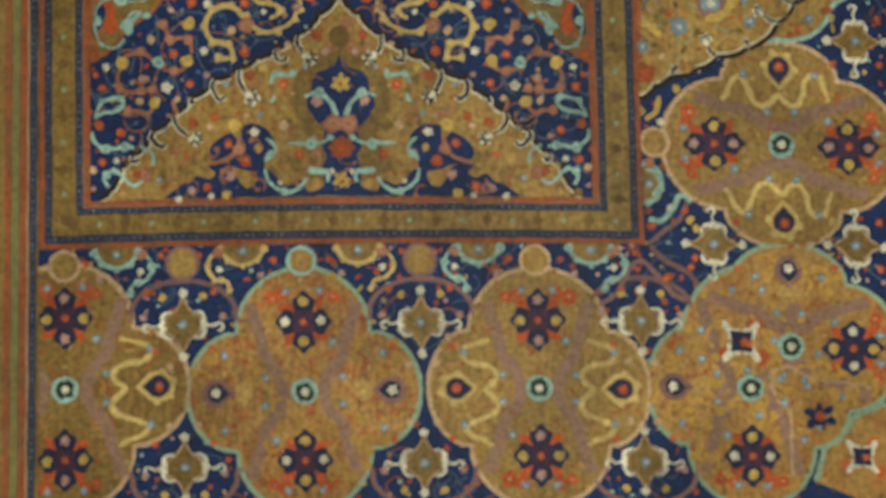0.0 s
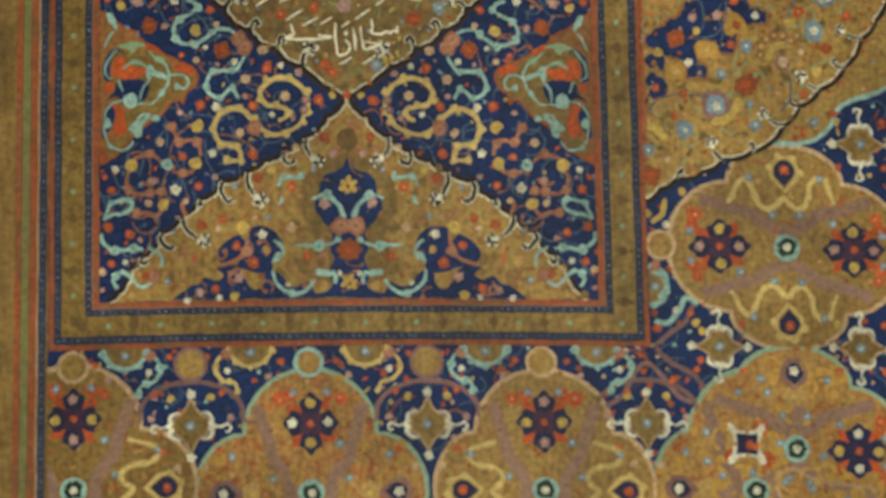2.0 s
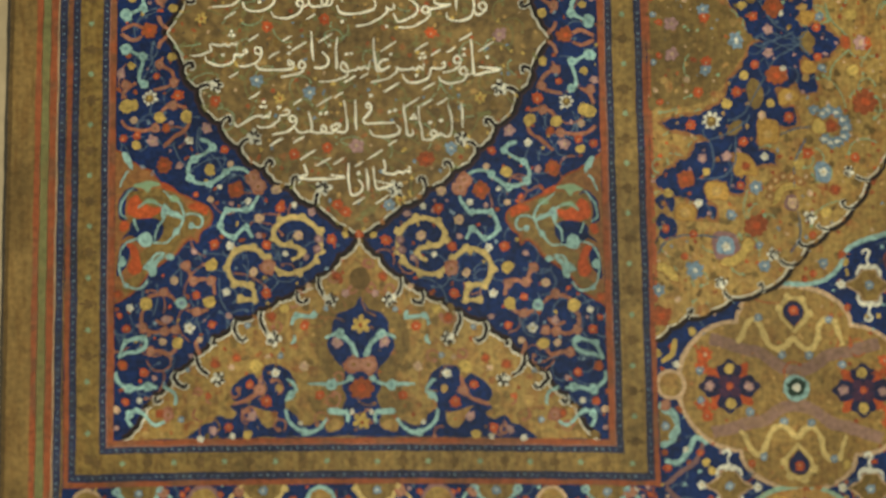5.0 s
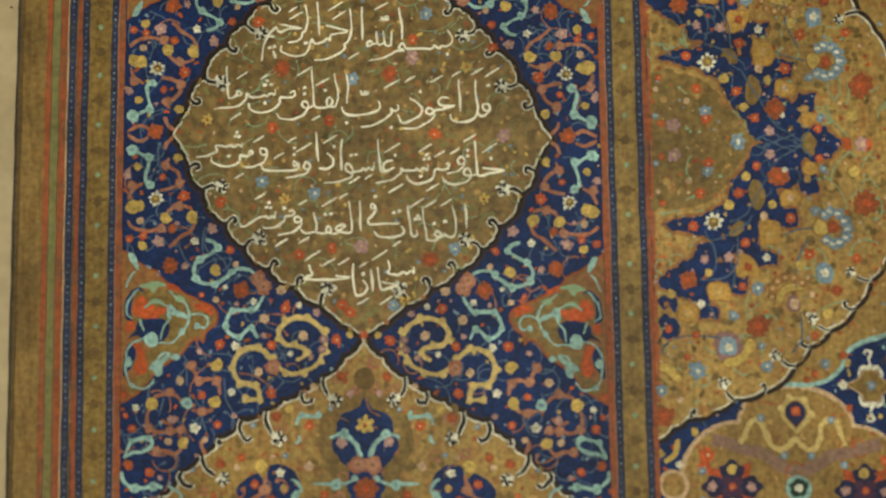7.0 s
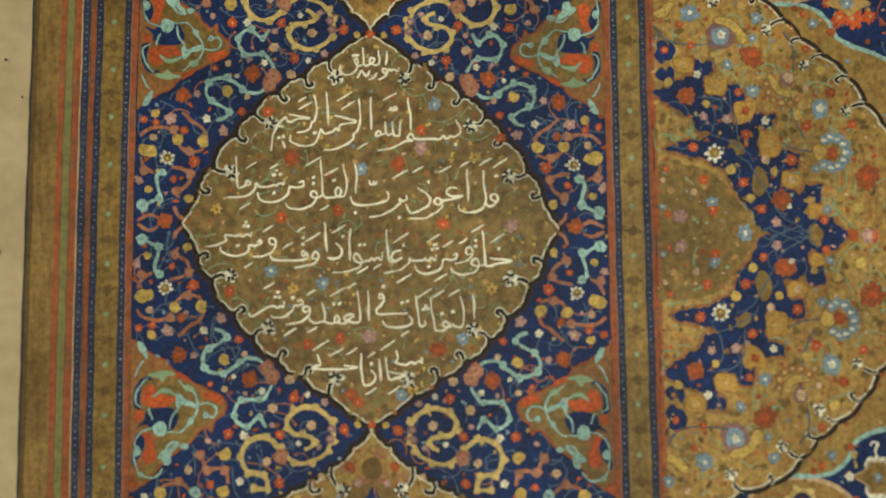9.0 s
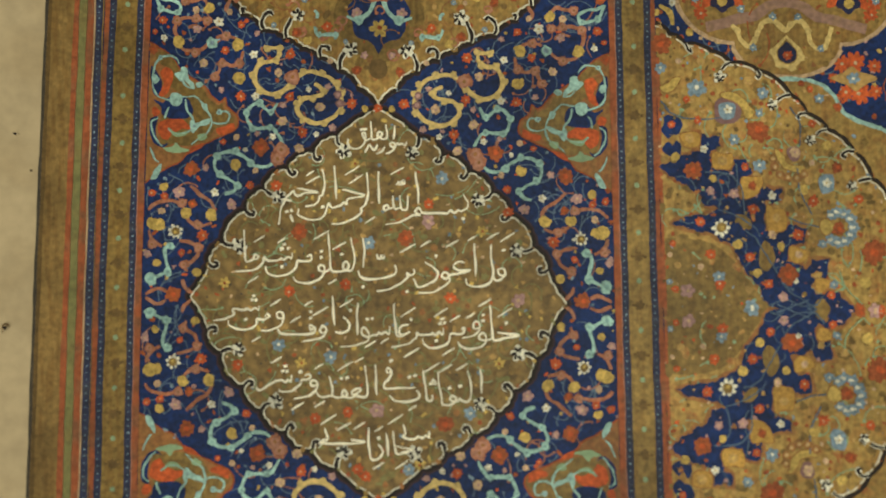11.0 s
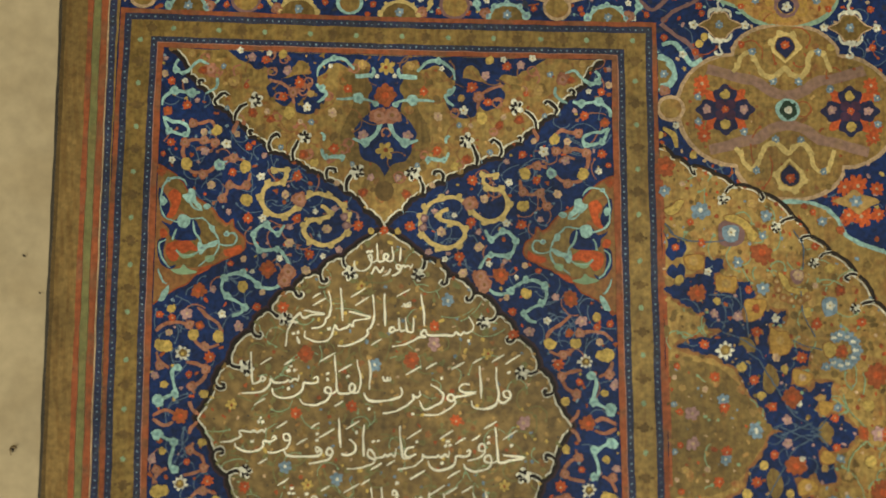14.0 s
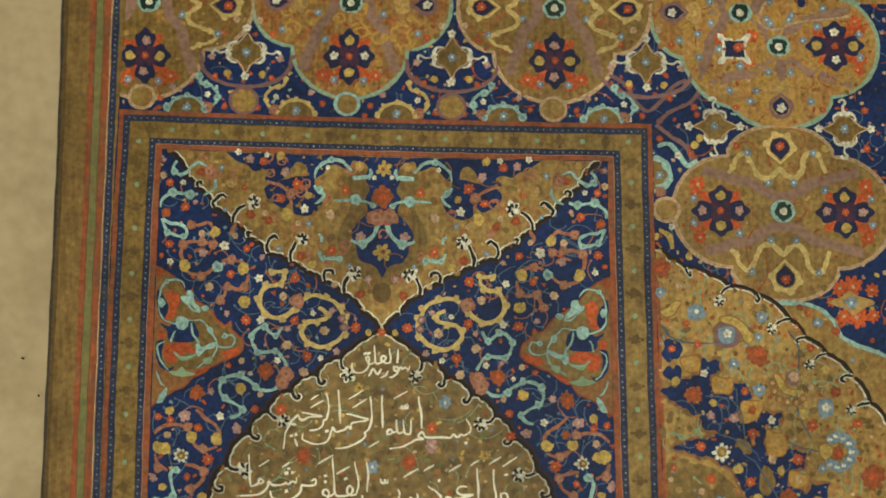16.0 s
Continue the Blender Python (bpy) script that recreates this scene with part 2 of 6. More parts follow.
NAMES = {"ringed_peach": "peach_scallop", "pale_floret": "pale_green_floret", "node": "turquoise_node", "terra_ring": "terracotta_ring", "amber": "amber_floret", "white_spray": "white_spray", "orange": "orange_flower", "rust": "rust_flower", "white": "white_flower", "pink": "pink_flower", "peach": "peach_flower",
         "yellow": "yellow_floret", "sky": "blue_flower", "mint": "turquoise_roundel", "mauve": "mauve_roundel", "great_white": "white_blossom",
         "great_blue": "blue_blossom", "star": "yellow_star_flower", "eye": "green_roundel", "dot": "white_dot"}

def cross(kind, mat, tip, turn, bump, base=0.46):
    """A four-lobed blossom of unit radius with pointed, slightly toothed lobes."""
    vs = [(0, 0, 0.05)]
    for i in range(64):
        a = 2 * math.pi * i / 64
        rad = base + (1 - base) * abs(math.cos(2 * a)) ** tip + bump * math.cos(12 * a)
        vs.append((rad * math.cos(a + turn), rad * math.sin(a + turn), 0))
    me = bpy.data.meshes.new(kind)
    me.from_pydata(vs, [], [(0, 1 + i, 1 + (i + 1) % 64) for i in range(64)])
    me.materials.append(mat)
    MOTIFS[kind] = [me]
    NAMES[kind] = kind

cross("blue_cross", DUSK, 0.62, 0, 0.07, 0.4)
cross("orange_flame", ORANGE, 1.3, math.pi / 4, 0.1, 0.46)
cross("plum_heart", PLUM, 0.8, math.pi / 4, 0.05)
NAMES.update(straw="yellow_floret", knot="dark_knot", speck="black_speck")
def flower(kind, u, v, r, n, parent, turn=None, sx=1.0):
    ob = new(NAMES[kind], random.choice(MOTIFS[kind]))
    x, y = page(u, v)
    ob.location = (x, y, level(n))
    ob.rotation_euler = (0, 0, random.uniform(0, 6.28) if turn is None else turn)
    r *= 0.78 if kind not in ("eye", "mint", "node", "terra_ring", "blue_cross", "orange_flame", "plum_heart", "knot") else 1.0
    ob.scale = (r * MM * sx, r * MM, MM)
    ob.parent = parent
    return ob

def corners(u, v):
    """The places that mirror one place of the panel's quarter."""
    return [(s * u, t * v) for s in ((1, -1) if abs(u) > 0.8 else (1,)) for t in ((1, -1) if abs(v) > 0.8 else (1,))]

def flowers4(kind, places, r, n, parent):
    for p in places:
        for u, v in corners(p[0], p[1]):
            flower(kind, u, v, p[2] if len(p) > 2 else r * random.uniform(0.9, 1.1), n, parent)

def strokes4(name, pts, w, mat, n, parent, taper=0.3, k=5):
    for s in (1, -1):
        for t in (1, -1):
            stroke(name, smooth([(s * p[0], t * p[1]) for p in pts], k), w, mat, n, parent, taper=taper)

def inside(p, poly):
    r, k = False, len(poly)
    for i in range(k):
        a, b = poly[i], poly[i - 1]
        if (a[1] > p[1]) != (b[1] > p[1]) and p[0] < (b[0] - a[0]) * (p[1] - a[1]) / (b[1] - a[1]) + a[0]:
            r = not r
    return r

def sprinkle(name, region, total, kinds, n, parent, label, avoid=(), gap=1.6, box=None):
    """Uncountable small florets over a region, one mesh for each colour."""
    us, vs = [p[0] for p in region], [p[1] for p in region]
    made, got = {}, []
    for _ in range(total * 12):
        if len(got) >= total:
            break
        q = (random.uniform(min(us), max(us)), random.uniform(min(vs), max(vs)))
        if not inside(q, region) or any(inside(q, a) for a in avoid) or any((q[0] - g[0]) ** 2 + (q[1] - g[1]) ** 2 < gap * gap for g in got):
            continue
        got.append(q)
        mat, r = random.choice(kinds)
        r *= random.uniform(0.7, 1.25)
        verts, faces = made.setdefault(mat, ([], []))
        z, o, k = level(n), len(verts), 10
        verts.append((*page(*q), z + STEP))
        ph, m, amp = random.uniform(0, 6), random.choice((1, 2, 2, 3, 5)), random.uniform(0.15, 0.42)
        for i in range(k):
            a = 2 * math.pi * i / k
            rr = r * (0.8 + amp * math.cos(m * a + ph)) 
            verts.append((*page(q[0] + rr * math.cos(a), q[1] + rr * math.sin(a)), z))
        faces += [(o, o + 1 + i, o + 1 + (i + 1) % k) for i in range(k)]
    for mat, (verts, faces) in made.items():
        tagged(part(name, verts, faces, mat, parent), label, kind="stuff")

def vines(name, region, total, mat, w, n, parent, label, avoid=(), curl=(0.04, 0.26)):
    """Thin curling stems wandering over a field, one mesh."""
    us, vs = [p[0] for p in region], [p[1] for p in region]
    verts, faces, made = [], [], 0
    for _ in range(total * 8):
        if made >= total:
            break
        q = Vector((random.uniform(min(us), max(us)), random.uniform(min(vs), max(vs))))
        a, turn, pts = random.uniform(0, 6.28), random.choice((-1, 1)) * random.uniform(*curl), []
        for i in range(random.randint(9, 18)):
            if not inside(q, region) or any(inside(q, r) for r in avoid):
                break
            pts.append(q.copy())
            q = q + Vector((math.cos(a), math.sin(a))) * 0.55
            a += turn
            turn *= 1.03
        if len(pts) < 7:
            continue
        made += 1
        z, o = level(n), len(verts)
        for i, (p, m) in enumerate(zip(pts, normals(pts, False))):
            zi = z + i * 0.001 * MM
            verts += [(*page(p.x - m.x * w / 2, p.y - m.y * w / 2), zi), (*page(p.x + m.x * w / 2, p.y + m.y * w / 2), zi)]
        faces += [(o + 2 * i, o + 2 * i + 2, o + 2 * i + 3, o + 2 * i + 1) for i in range(len(pts) - 1)]
        o, e = len(verts), pts[-1]
        verts += [(*page(e.x + w * 1.4 * math.cos(k), e.y + w * 1.4 * math.sin(k)), z + 0.022 * MM) for k in (0, 0.9, 1.8, 2.7, 3.6, 4.5, 5.4)]
        faces.append(tuple(range(o, o + 7)))
    tagged(part(name, verts, faces, mat, parent), label, kind="stuff")

# ---- the room: an unseen shell, added round the page to bounce the light ----
def slab(name, x0, x1, y0, y1, z0, z1, mat):
    v = [(x, y, z) for z in (z0, z1) for y in (y0, y1) for x in (x0, x1)]
    f = [(0, 2, 3, 1), (4, 5, 7, 6), (0, 1, 5, 4), (2, 6, 7, 3), (0, 4, 6, 2), (1, 3, 7, 5)]
    return tagged(part(name, v, f, mat, None), kind="structure")

slab("floor", -0.8, 0.9, -0.75, 1.0, -0.45, -0.4, PLASTER)
slab("ceiling", -0.8, 0.9, -0.75, 1.0, 1.0, 1.05, PLASTER)
slab("wall_north", -0.8, 0.9, 1.0, 1.05, -0.4, 1.0, PLASTER)
slab("wall_south", -0.8, 0.9, -0.8, -0.75, -0.4, 1.0, PLASTER)
slab("wall_west", -0.85, -0.8, -0.75, 1.0, -0.4, 1.0, PLASTER)
slab("wall_east", 0.9, 0.95, -0.75, 1.0, -0.4, 1.0, PLASTER)
slab("plinth", -0.2, 0.24, -0.1, 0.36, -0.4, -0.0012, TABLE)

# ---- the sheet of paper ----
L, R, LOW, HIGH = -128.0, 150.0, -172.0, 172.0
nu, nv = 70, 90
verts, faces = [], []
for top in (1, 0):
    for j in range(nv + 1):
        for i in range(nu + 1):
            u, v = L + (R - L) * i / nu, LOW + (HIGH - LOW) * j / nv
            away = min(1, max(0, (-79 - u) / 30)) ** 1.5
            z = away * (0.8 * math.sin(v * 0.19 + u * 0.03) + 0.5 * math.sin(v * 0.07 + 1) + 1.3) * MM
            verts.append((*page(u, v), z if top else z - 0.9 * MM))
w = nu + 1
half = w * (nv + 1)
for j in range(nv):
    for i in range(nu):
        a = j * w + i
        faces += [(a, a + 1, a + w + 1, a + w), (half + a, half + a + w, half + a + w + 1, half + a + 1)]
rim = [i for i in range(nu)] + [nu + j * w for j in range(nv)] + [nv * w + nu - i for i in range(nu)] + [(nv - j) * w for j in range(nv)]
faces += [(a, half + a, half + b, b) for a, b in zip(rim, rim[1:] + rim[:1])]
sheet = part("manuscript_page", verts, faces, PAPER, None)
for p in sheet.data.polygons:
    p.use_smooth = True
tagged(sheet, "aged cream manuscript page with gilded and painted illumination", "manuscript page")

# ---- outer border rulings, over the whole height ----
def column(name, u0, u1, mat, n=3, label=""):
    return field(name, line((u0, LOW + 4), (u1 - (u1 - u0), HIGH - 4)) + line((u1, HIGH - 4), (u1, LOW + 4)), mat, n, sheet, label)

column("ground_colour", -66, 146, BLUE, 1, "deep lapis blue painted ground")
column("gilded_band", -77.4, -71.4, BROWN, 12, "dull brown gilded band")
column("ruled_line", -78.2, -77.5, GALL, 13, "dark brown-black ruled line")
# a darker strip between the outermost line and the gilded band
column("ruled_line", -77.5, -76.6, UMBRA, 12.5, "dark umber strip beside the outer line")
column("ruled_line", -71.5, -70.2, RED, 13, "orange-red ruled line")
column("ruled_line", -70.1, -68.4, GREEN, 13, "olive green ruled line")
column("ruled_line", -68.3, -66.75, RED, 13, "orange-red ruled line")
column("ruled_line", -66.7, -66.4, PEACH, 13, "pale ruled line")
outer_blue = column("ruled_line", -66.3, -64.7, NAVY, 13, "dark blue ruled line with white dots")

column("ruled_line", -64.72, -64.5, BROWN, 11, "thin brown ruled line")

# ---- the panel and its frame ----
def ring(name, a, b, c, d, mat, n, label=""):
    """A rectangular band between half sizes (a, b) outside and (c, d) inside."""
    def loop(p, q):
        return line((-p, -q), (p, -q))[:-1] + line((p, -q), (p, q))[:-1] + line((p, q), (-p, q))[:-1] + line((-p, q), (-p, -q))[:-1]
    z = level(n)
    one, k = loop(a, b), 0
    vs, fs = [], []
    k = len(one)
    for q in one:
        vs.append((*page(*q), z))
    for q in one:
        vs.append((*page(q[0] * c / a, q[1] * d / b), z))
    for i in range(k):
        j = (i + 1) % k
        fs.append((i, j, k + j, k + i))
    return part(name, vs, fs, mat, sheet, label)

PX, PY = 53.6, 88.0
ring("frame_line", 64.4, 97.8, 63.3, 96.6, RED, 10, "orange-red frame line")
frame_out = ring("frame_line", 63.3, 96.6, 61.7, 94.9, NAVY, 10, "dark blue frame line with white dots")
gilt = ring("gilded_frame", 61.7, 94.9, 56.7, 90.7, BAND, 10, "olive gold frame band with florets")
frame_in = ring("frame_line", 56.7, 90.7, 55.1, 89.2, NAVY, 10, "dark blue frame line with white dots")
ring("frame_line", 55.1, 89.2, 53.6, 87.9, RED, 10, "orange-red frame line")
ring("frame_line", 55.15, 89.25, 54.95, 89.05, ROSE, 12, "fine pale line beside the red")

def pearls(parent, path, step, r, mat, n):
    """Tiny dots along a ruled line, one mesh."""
    vs, fs, left = [], [], 0.0
    for a, b in zip(path, path[1:]):
        d = (b - a).length
        while left < d:
            q, o, z = a + (b - a) * left / d, len(vs), level(n)
            vs.append((*page(*q), z + 0.5 * STEP))
            rr = r * random.uniform(0.7, 1.2)
            vs += [(*page(q.x + rr * math.cos(t), q.y + rr * math.sin(t)), z) for t in [math.pi * i / 3 for i in range(6)]]
            fs += [(o, o + 1 + i, o + 1 + (i + 1) % 6) for i in range(6)]
            left += step
        left -= d
    tagged(part("pearl_line", vs, fs, mat, parent), "tiny pale dots along a ruled line", kind="stuff")

def loop_line(a, b):
    return line((-a, -b), (a, -b))[:-1] + line((a, -b), (a, b))[:-1] + line((a, b), (-a, b))[:-1] + line((-a, b), (-a, -b))

pearls(frame_out, loop_line(62.5, 95.75), 1.5, 0.2, SKY, 12)
pearls(frame_in, loop_line(55.9, 89.95), 1.5, 0.2, SKY, 12)
pearls(outer_blue, line((-65.5, LOW + 5), (-65.5, HIGH - 5)), 1.5, 0.2, SKY, 15)
track = loop_line(59.2, 92.8)
run, nxt, i = 0.0, 2.0, 0
for a, b in zip(track, track[1:]):
    d = (b - a).length
    while nxt < run + d:
        q = a + (b - a) * (nxt - run) / d
        if i % 2:
            flower("pale_floret", q.x, q.y, 0.85, 12, gilt)
        else:
            flower("knot", q.x, q.y, 1.3, 11, gilt)
            for sg in (1, -1):
                e = q + Vector((-(b - a).y, (b - a).x)).normalized() * 1.5 * sg
                flower("knot", e.x, e.y, 0.45, 11, gilt)
        nxt += 5.5
        i += 1
    run += d

panel = field("panel_ground", line((-PX, -PY), (PX, -PY))[:-1] + line((PX, -PY), (PX, PY))[:-1] + line((PX, PY), (-PX, PY))[:-1] + line((-PX, PY), (-PX, -PY))[:-1], BLUE, 2, sheet, "deep lapis blue panel ground")

# calligraphy medallion
CUSPS = [(0, 44.0), (9.4, 37.1), (14.6, 33.1), (20.5, 29.3), (25.9, 24.6), (29.9, 19.5), (34.9, 12.2), (38.3, 7.4), (42.6, 0)]
q1 = []
for k, (a, b) in enumerate(zip(CUSPS, CUSPS[1:])):
    a, b = Vector(a), Vector(b)
    big = {0: 0.05, 7: -0.05}.get(k, 0.19)
    seg = scallops([a, b], big, 9, 1)[:-1]
    m = Vector((-(b - a).y, (b - a).x)).normalized()
    q1 += [p + m * 0.28 * abs(math.sin(1.5 * math.pi * i / 9 * 2)) for i, p in enumerate(seg)]
q2 = [Vector((p.x, -p.y)) for p in [Vector(CUSPS[-1])] + q1[:0:-1]]
q3 = [Vector((-p.x, -p.y)) for p in q1]
q4 = [Vector((-p.x, p.y)) for p in [Vector(CUSPS[-1])] + q1[:0:-1]]
OVAL = q1 + q2 + q3 + q4

def grown(poly, d):
    nr = normals([Vector(p) for p in poly], True)
    area = sum(a[0] * b[1] - b[0] * a[1] for a, b in zip(poly, list(poly[1:]) + [poly[0]]))
    s = -1 if area > 0 else 1
    return [Vector((p[0], p[1])) + m * d * s for p, m in zip(poly, nr)]

medallion = field("script_medallion", OVAL, UMBER, 7, sheet, "dull gold lobed medallion with white script")
stroke("shadow_line", grown(OVAL, 0.75), 1.2, MAROON, 4, medallion, True)
stroke("dark_outline", grown(OVAL, 0.38), 0.9, BLACK, 6, medallion, True)
stroke("white_outline", grown(OVAL, -0.22), 0.38, WHITE, 8, medallion, True)

# gold arches at the head and the foot of the panel
ARCH = [(51.6, PY - 0.2), (46.8, 81.1), (44.4, 78.6), (40.1, 73.6), (35.6, 69.9), (31.8, 66.5), (26.9, 62.6), (21.6, 60.6), (17.8, 58.4), (13.5, 56.3), (8.9, 53.3), (4.3, 49), (0, 44.2)]
arch_half = []
for a, b in zip(ARCH, ARCH[1:]):
    a, b = Vector(a), Vector(b)
    m = Vector(((b - a).y, -(b - a).x)).normalized()
    arch_half += [p + m * 0.22 * abs(math.sin(3 * math.pi * i / 9)) for i, p in enumerate(scallops([a, b], 0.13, 9, -1)[:-1])]
arch_half.append(Vector(ARCH[-1]))
arches = []
ARCHES = []
for t in (1, -1):
    edge = [Vector((p.x, t * p.y)) for p in arch_half] + [Vector((-p.x, t * p.y)) for p in arch_half[-2::-1]]
    whole = edge + line((-51.6, t * (PY - 0.2)), (51.6, t * (PY - 0.2)))[1:-1]
    ARCHES.append(whole)
    a = field("gold_arch", whole, GOLD, 7, sheet, "bright gold lobed arch with painted flowers")
    arches.append(a)
    nr = normals(edge, False)
    sg = 1 if (nr[len(nr) // 4].y * t) < 0 else -1
    stroke("shadow_line", [p + m * sg * 0.6 for p, m in zip(edge, nr)], 1.1, MAROON, 4, a)
    stroke("dark_outline", [p + m * sg * 0.38 for p, m in zip(edge, nr)], 0.95, BLACK, 6, a)
    stroke("white_outline", [p - m * sg * 0.26 for p, m in zip(edge, nr)], 0.38, WHITE, 8, a)

# side palmettes on the panel's long edges
SIDE = [(52.8, 58.7), (50.5, 57.1), (48, 54.8), (46.3, 52.6), (43.6, 50.5), (40.3, 48.4), (38.7, 46.3), (36.8, 44.8), (35.4, 45.9), (35, 43.7), (33, 42.1), (32.3, 40.2), (33.2, 38.2), (35.9, 36.9), (37.9, 36), (40.5, 34.6), (43.6, 32.9), (45.6, 30.6), (47.4, 29.8), (49.5, 28.6), (51.3, 27.2), (52.3, 25.6)]
PALMETTE = [
    ("gold_heart", BAND, 6, [(51.8, 56.2), (49.4, 56.2), (47.5, 54.2), (46.3, 52), (43.6, 49.5), (40.6, 47.6), (39.5, 45.7), (37, 44.1), (36.3, 44.7), (35.7, 42.8), (33.8, 41.3), (33.5, 40.1), (35.1, 39.4), (37.3, 38.9), (39.2, 36.3), (41.5, 35.2), (44.4, 34.1), (46.8, 34.8), (49.7, 34), (50.5, 35.9), (50.4, 39.3), (49.7, 41.9), (47.6, 43.1), (46.1, 46.1), (48.6, 48.7), (47.9, 52), (50.4, 53.3), (51.8, 54.7)]),
    ("flame", ORANGE, 7, [(50.8, 51.3), (49.5, 52.7), (47.8, 51.6), (48.1, 48.7), (49.2, 46.4), (50.6, 45.9), (51.5, 47.1), (49.9, 48.7)]),
    ("flame", ORANGE, 7, [(50.8, 39.5), (48.6, 40.5), (45.9, 40.6), (43.9, 39.3), (42.9, 38), (45.3, 38.2), (47.4, 37.2), (48.9, 35.6), (50.6, 36.9)]),
    ("flame", ORANGE, 7, [(37.4, 38.4), (35.3, 39.1), (33.5, 39.9), (33.3, 38.3), (35.5, 37.2), (37.1, 37.4)]),
    ("flame", ORANGE, 7, [(43.1, 34), (41.5, 34.7), (39.9, 35), (41.7, 33.4), (43.6, 32.8)]),
    ("flame", ORANGE, 7, [(52.6, 42.9), (51.3, 43.2), (50.5, 41.7), (52, 41.1)]),
    ("blue_patch", BLUE, 8, [(53.1, 52.9), (51.9, 51.9), (50.6, 49.7), (50.4, 47.3), (51.7, 45.9), (52.7, 47.8)]),
    ("blue_patch", BLUE, 8, [(52.2, 45.1), (50, 44.3), (48.5, 45.7), (46.1, 46.2), (43.9, 45), (42.9, 42.8), (43.9, 40.9), (47.5, 40.5), (49.9, 41.4), (50.5, 43.3)]),
    ("blue_patch", BLUE, 8, [(52.8, 40.3), (51.1, 41), (51.4, 38.6), (51.1, 36), (49.8, 34.5), (48.4, 34.8), (49.7, 33.7), (51.5, 34.7), (52.7, 36.8)]),
    ("leaf", MINT, 10, [(47.4, 51.3), (46.3, 51.7), (45.9, 53), (44.6, 52.6), (44.1, 50.4), (43, 49.1), (42.6, 47.9), (44.1, 48.7), (45.2, 49.6), (46.2, 49.6)]),
    ("leaf", MINT, 10, [(48.5, 45.1), (48, 46.4), (46.9, 46.7), (45.7, 46.1), (45.5, 44.5), (46.5, 43.5), (47.9, 43.9)]),
    ("leaf", MINT, 10, [(43.3, 40.5), (42.2, 39.7), (40.4, 40.3), (38.5, 40.9), (39.5, 39.4), (41.4, 38.8), (42.7, 37.3), (43.5, 38.6)]),
    ("leaf", SAGE, 10, [(49.7, 33.6), (47.6, 34.1), (46.5, 35), (45.3, 33.8), (43.5, 33.3), (45.9, 32.5), (47.8, 32.7)]),
    ("leaf", SAGE, 10, [(48.4, 38.4), (47, 37.6), (45.3, 37.4), (43.7, 37.7), (44.7, 36.7), (46.8, 36.3)]),
    ("leaf", MINT, 10, [(52.2, 26.4), (51.6, 28.1), (50.6, 29.5), (49.9, 30), (50, 28.2), (51, 26.5)]),
    ("leaf", MINT, 10, [(52.8, 50.2), (52, 50.9), (51, 50), (51.8, 48.7)]),
    ("leaf", SAGE, 10, [(41.6, 36.8), (40, 37.2), (39.5, 36.3), (41, 35.5)]),
    ("leaf", MINT, 10, [(42.5, 48.9), (41.4, 49.6), (40.6, 48.9), (41.7, 48.1)]),
    ("leaf", MINT, 10, [(41, 44), (39.7, 44.1), (39.4, 42.7), (40.4, 42.7)]),
]
PALMETTE_STEMS = [[(52.5, 49.7), (52.3, 47.5), (50.9, 45.7), (48.2, 44.8)],
    [(52.6, 50.2), (52.2, 52.9), (51, 54.9), (48.8, 55.6), (47.2, 55), (46.4, 53.6)],
    [(46.1, 45.8), (44.2, 45.8), (42.4, 45.9), (40.5, 44.1), (39.1, 41.9), (38.5, 40.1), (39.2, 37.7), (41, 36.3), (43.1, 34.6)],
    [(44.7, 45.2), (44.4, 42.9), (43, 40.8), (42.4, 39.2)],
    [(38.8, 40.2), (36.9, 39.6), (35.1, 39.9), (34.4, 41.3), (35.1, 42.6), (36.8, 42.3)],
    [(48.5, 38.2), (46.6, 37), (44, 37.5), (42.4, 38.9)],
    [(51, 40.7), (52.4, 39.5), (52.1, 37.1), (51, 35.3), (49.7, 34)],
    [(52.6, 33.9), (51.7, 31.5), (50.5, 30.3)],
    [(48.4, 43.3), (49.1, 42), (49.4, 40.6)],
    [(45.7, 49.9), (44.6, 48.3), (42.7, 48)]]
SIDES = []
for s in (1, -1):
    for t in (1, -1):
        def m(pts):
            return [(s * p[0], t * p[1]) for p in pts]
        shape = smooth(m([(53.6 if i in (0, len(SIDE) - 1) else min(p[0], 53.6), p[1]) for i, p in enumerate(SIDE)]), 4)
        SIDES.append(shape)
        pal = field("side_palmette", shape, COPPER, 5, sheet, "half palmette in rust red, gold and turquoise")
        stroke("dark_edge", shape, 0.4, RUST, 5.5, pal)
        for name, mat, n, pl in PALMETTE:
            field(name, [Vector((max(-53.5, min(53.5, p.x)), p.y)) for p in smooth(m(pl), 4, True)], mat, n, pal)
        for pl in PALMETTE_STEMS:
            stroke("leaf_stem", smooth(m(pl), 5), 0.46, MINT, 9, pal, taper=0.4)
        for p, r in ((PALMETTE_STEMS[5][-1], 0.6), (PALMETTE_STEMS[4][-1], 0.7), (PALMETTE_STEMS[1][2], 0.6)):
            flower("mint", s * p[0], t * p[1], r, 11, pal)

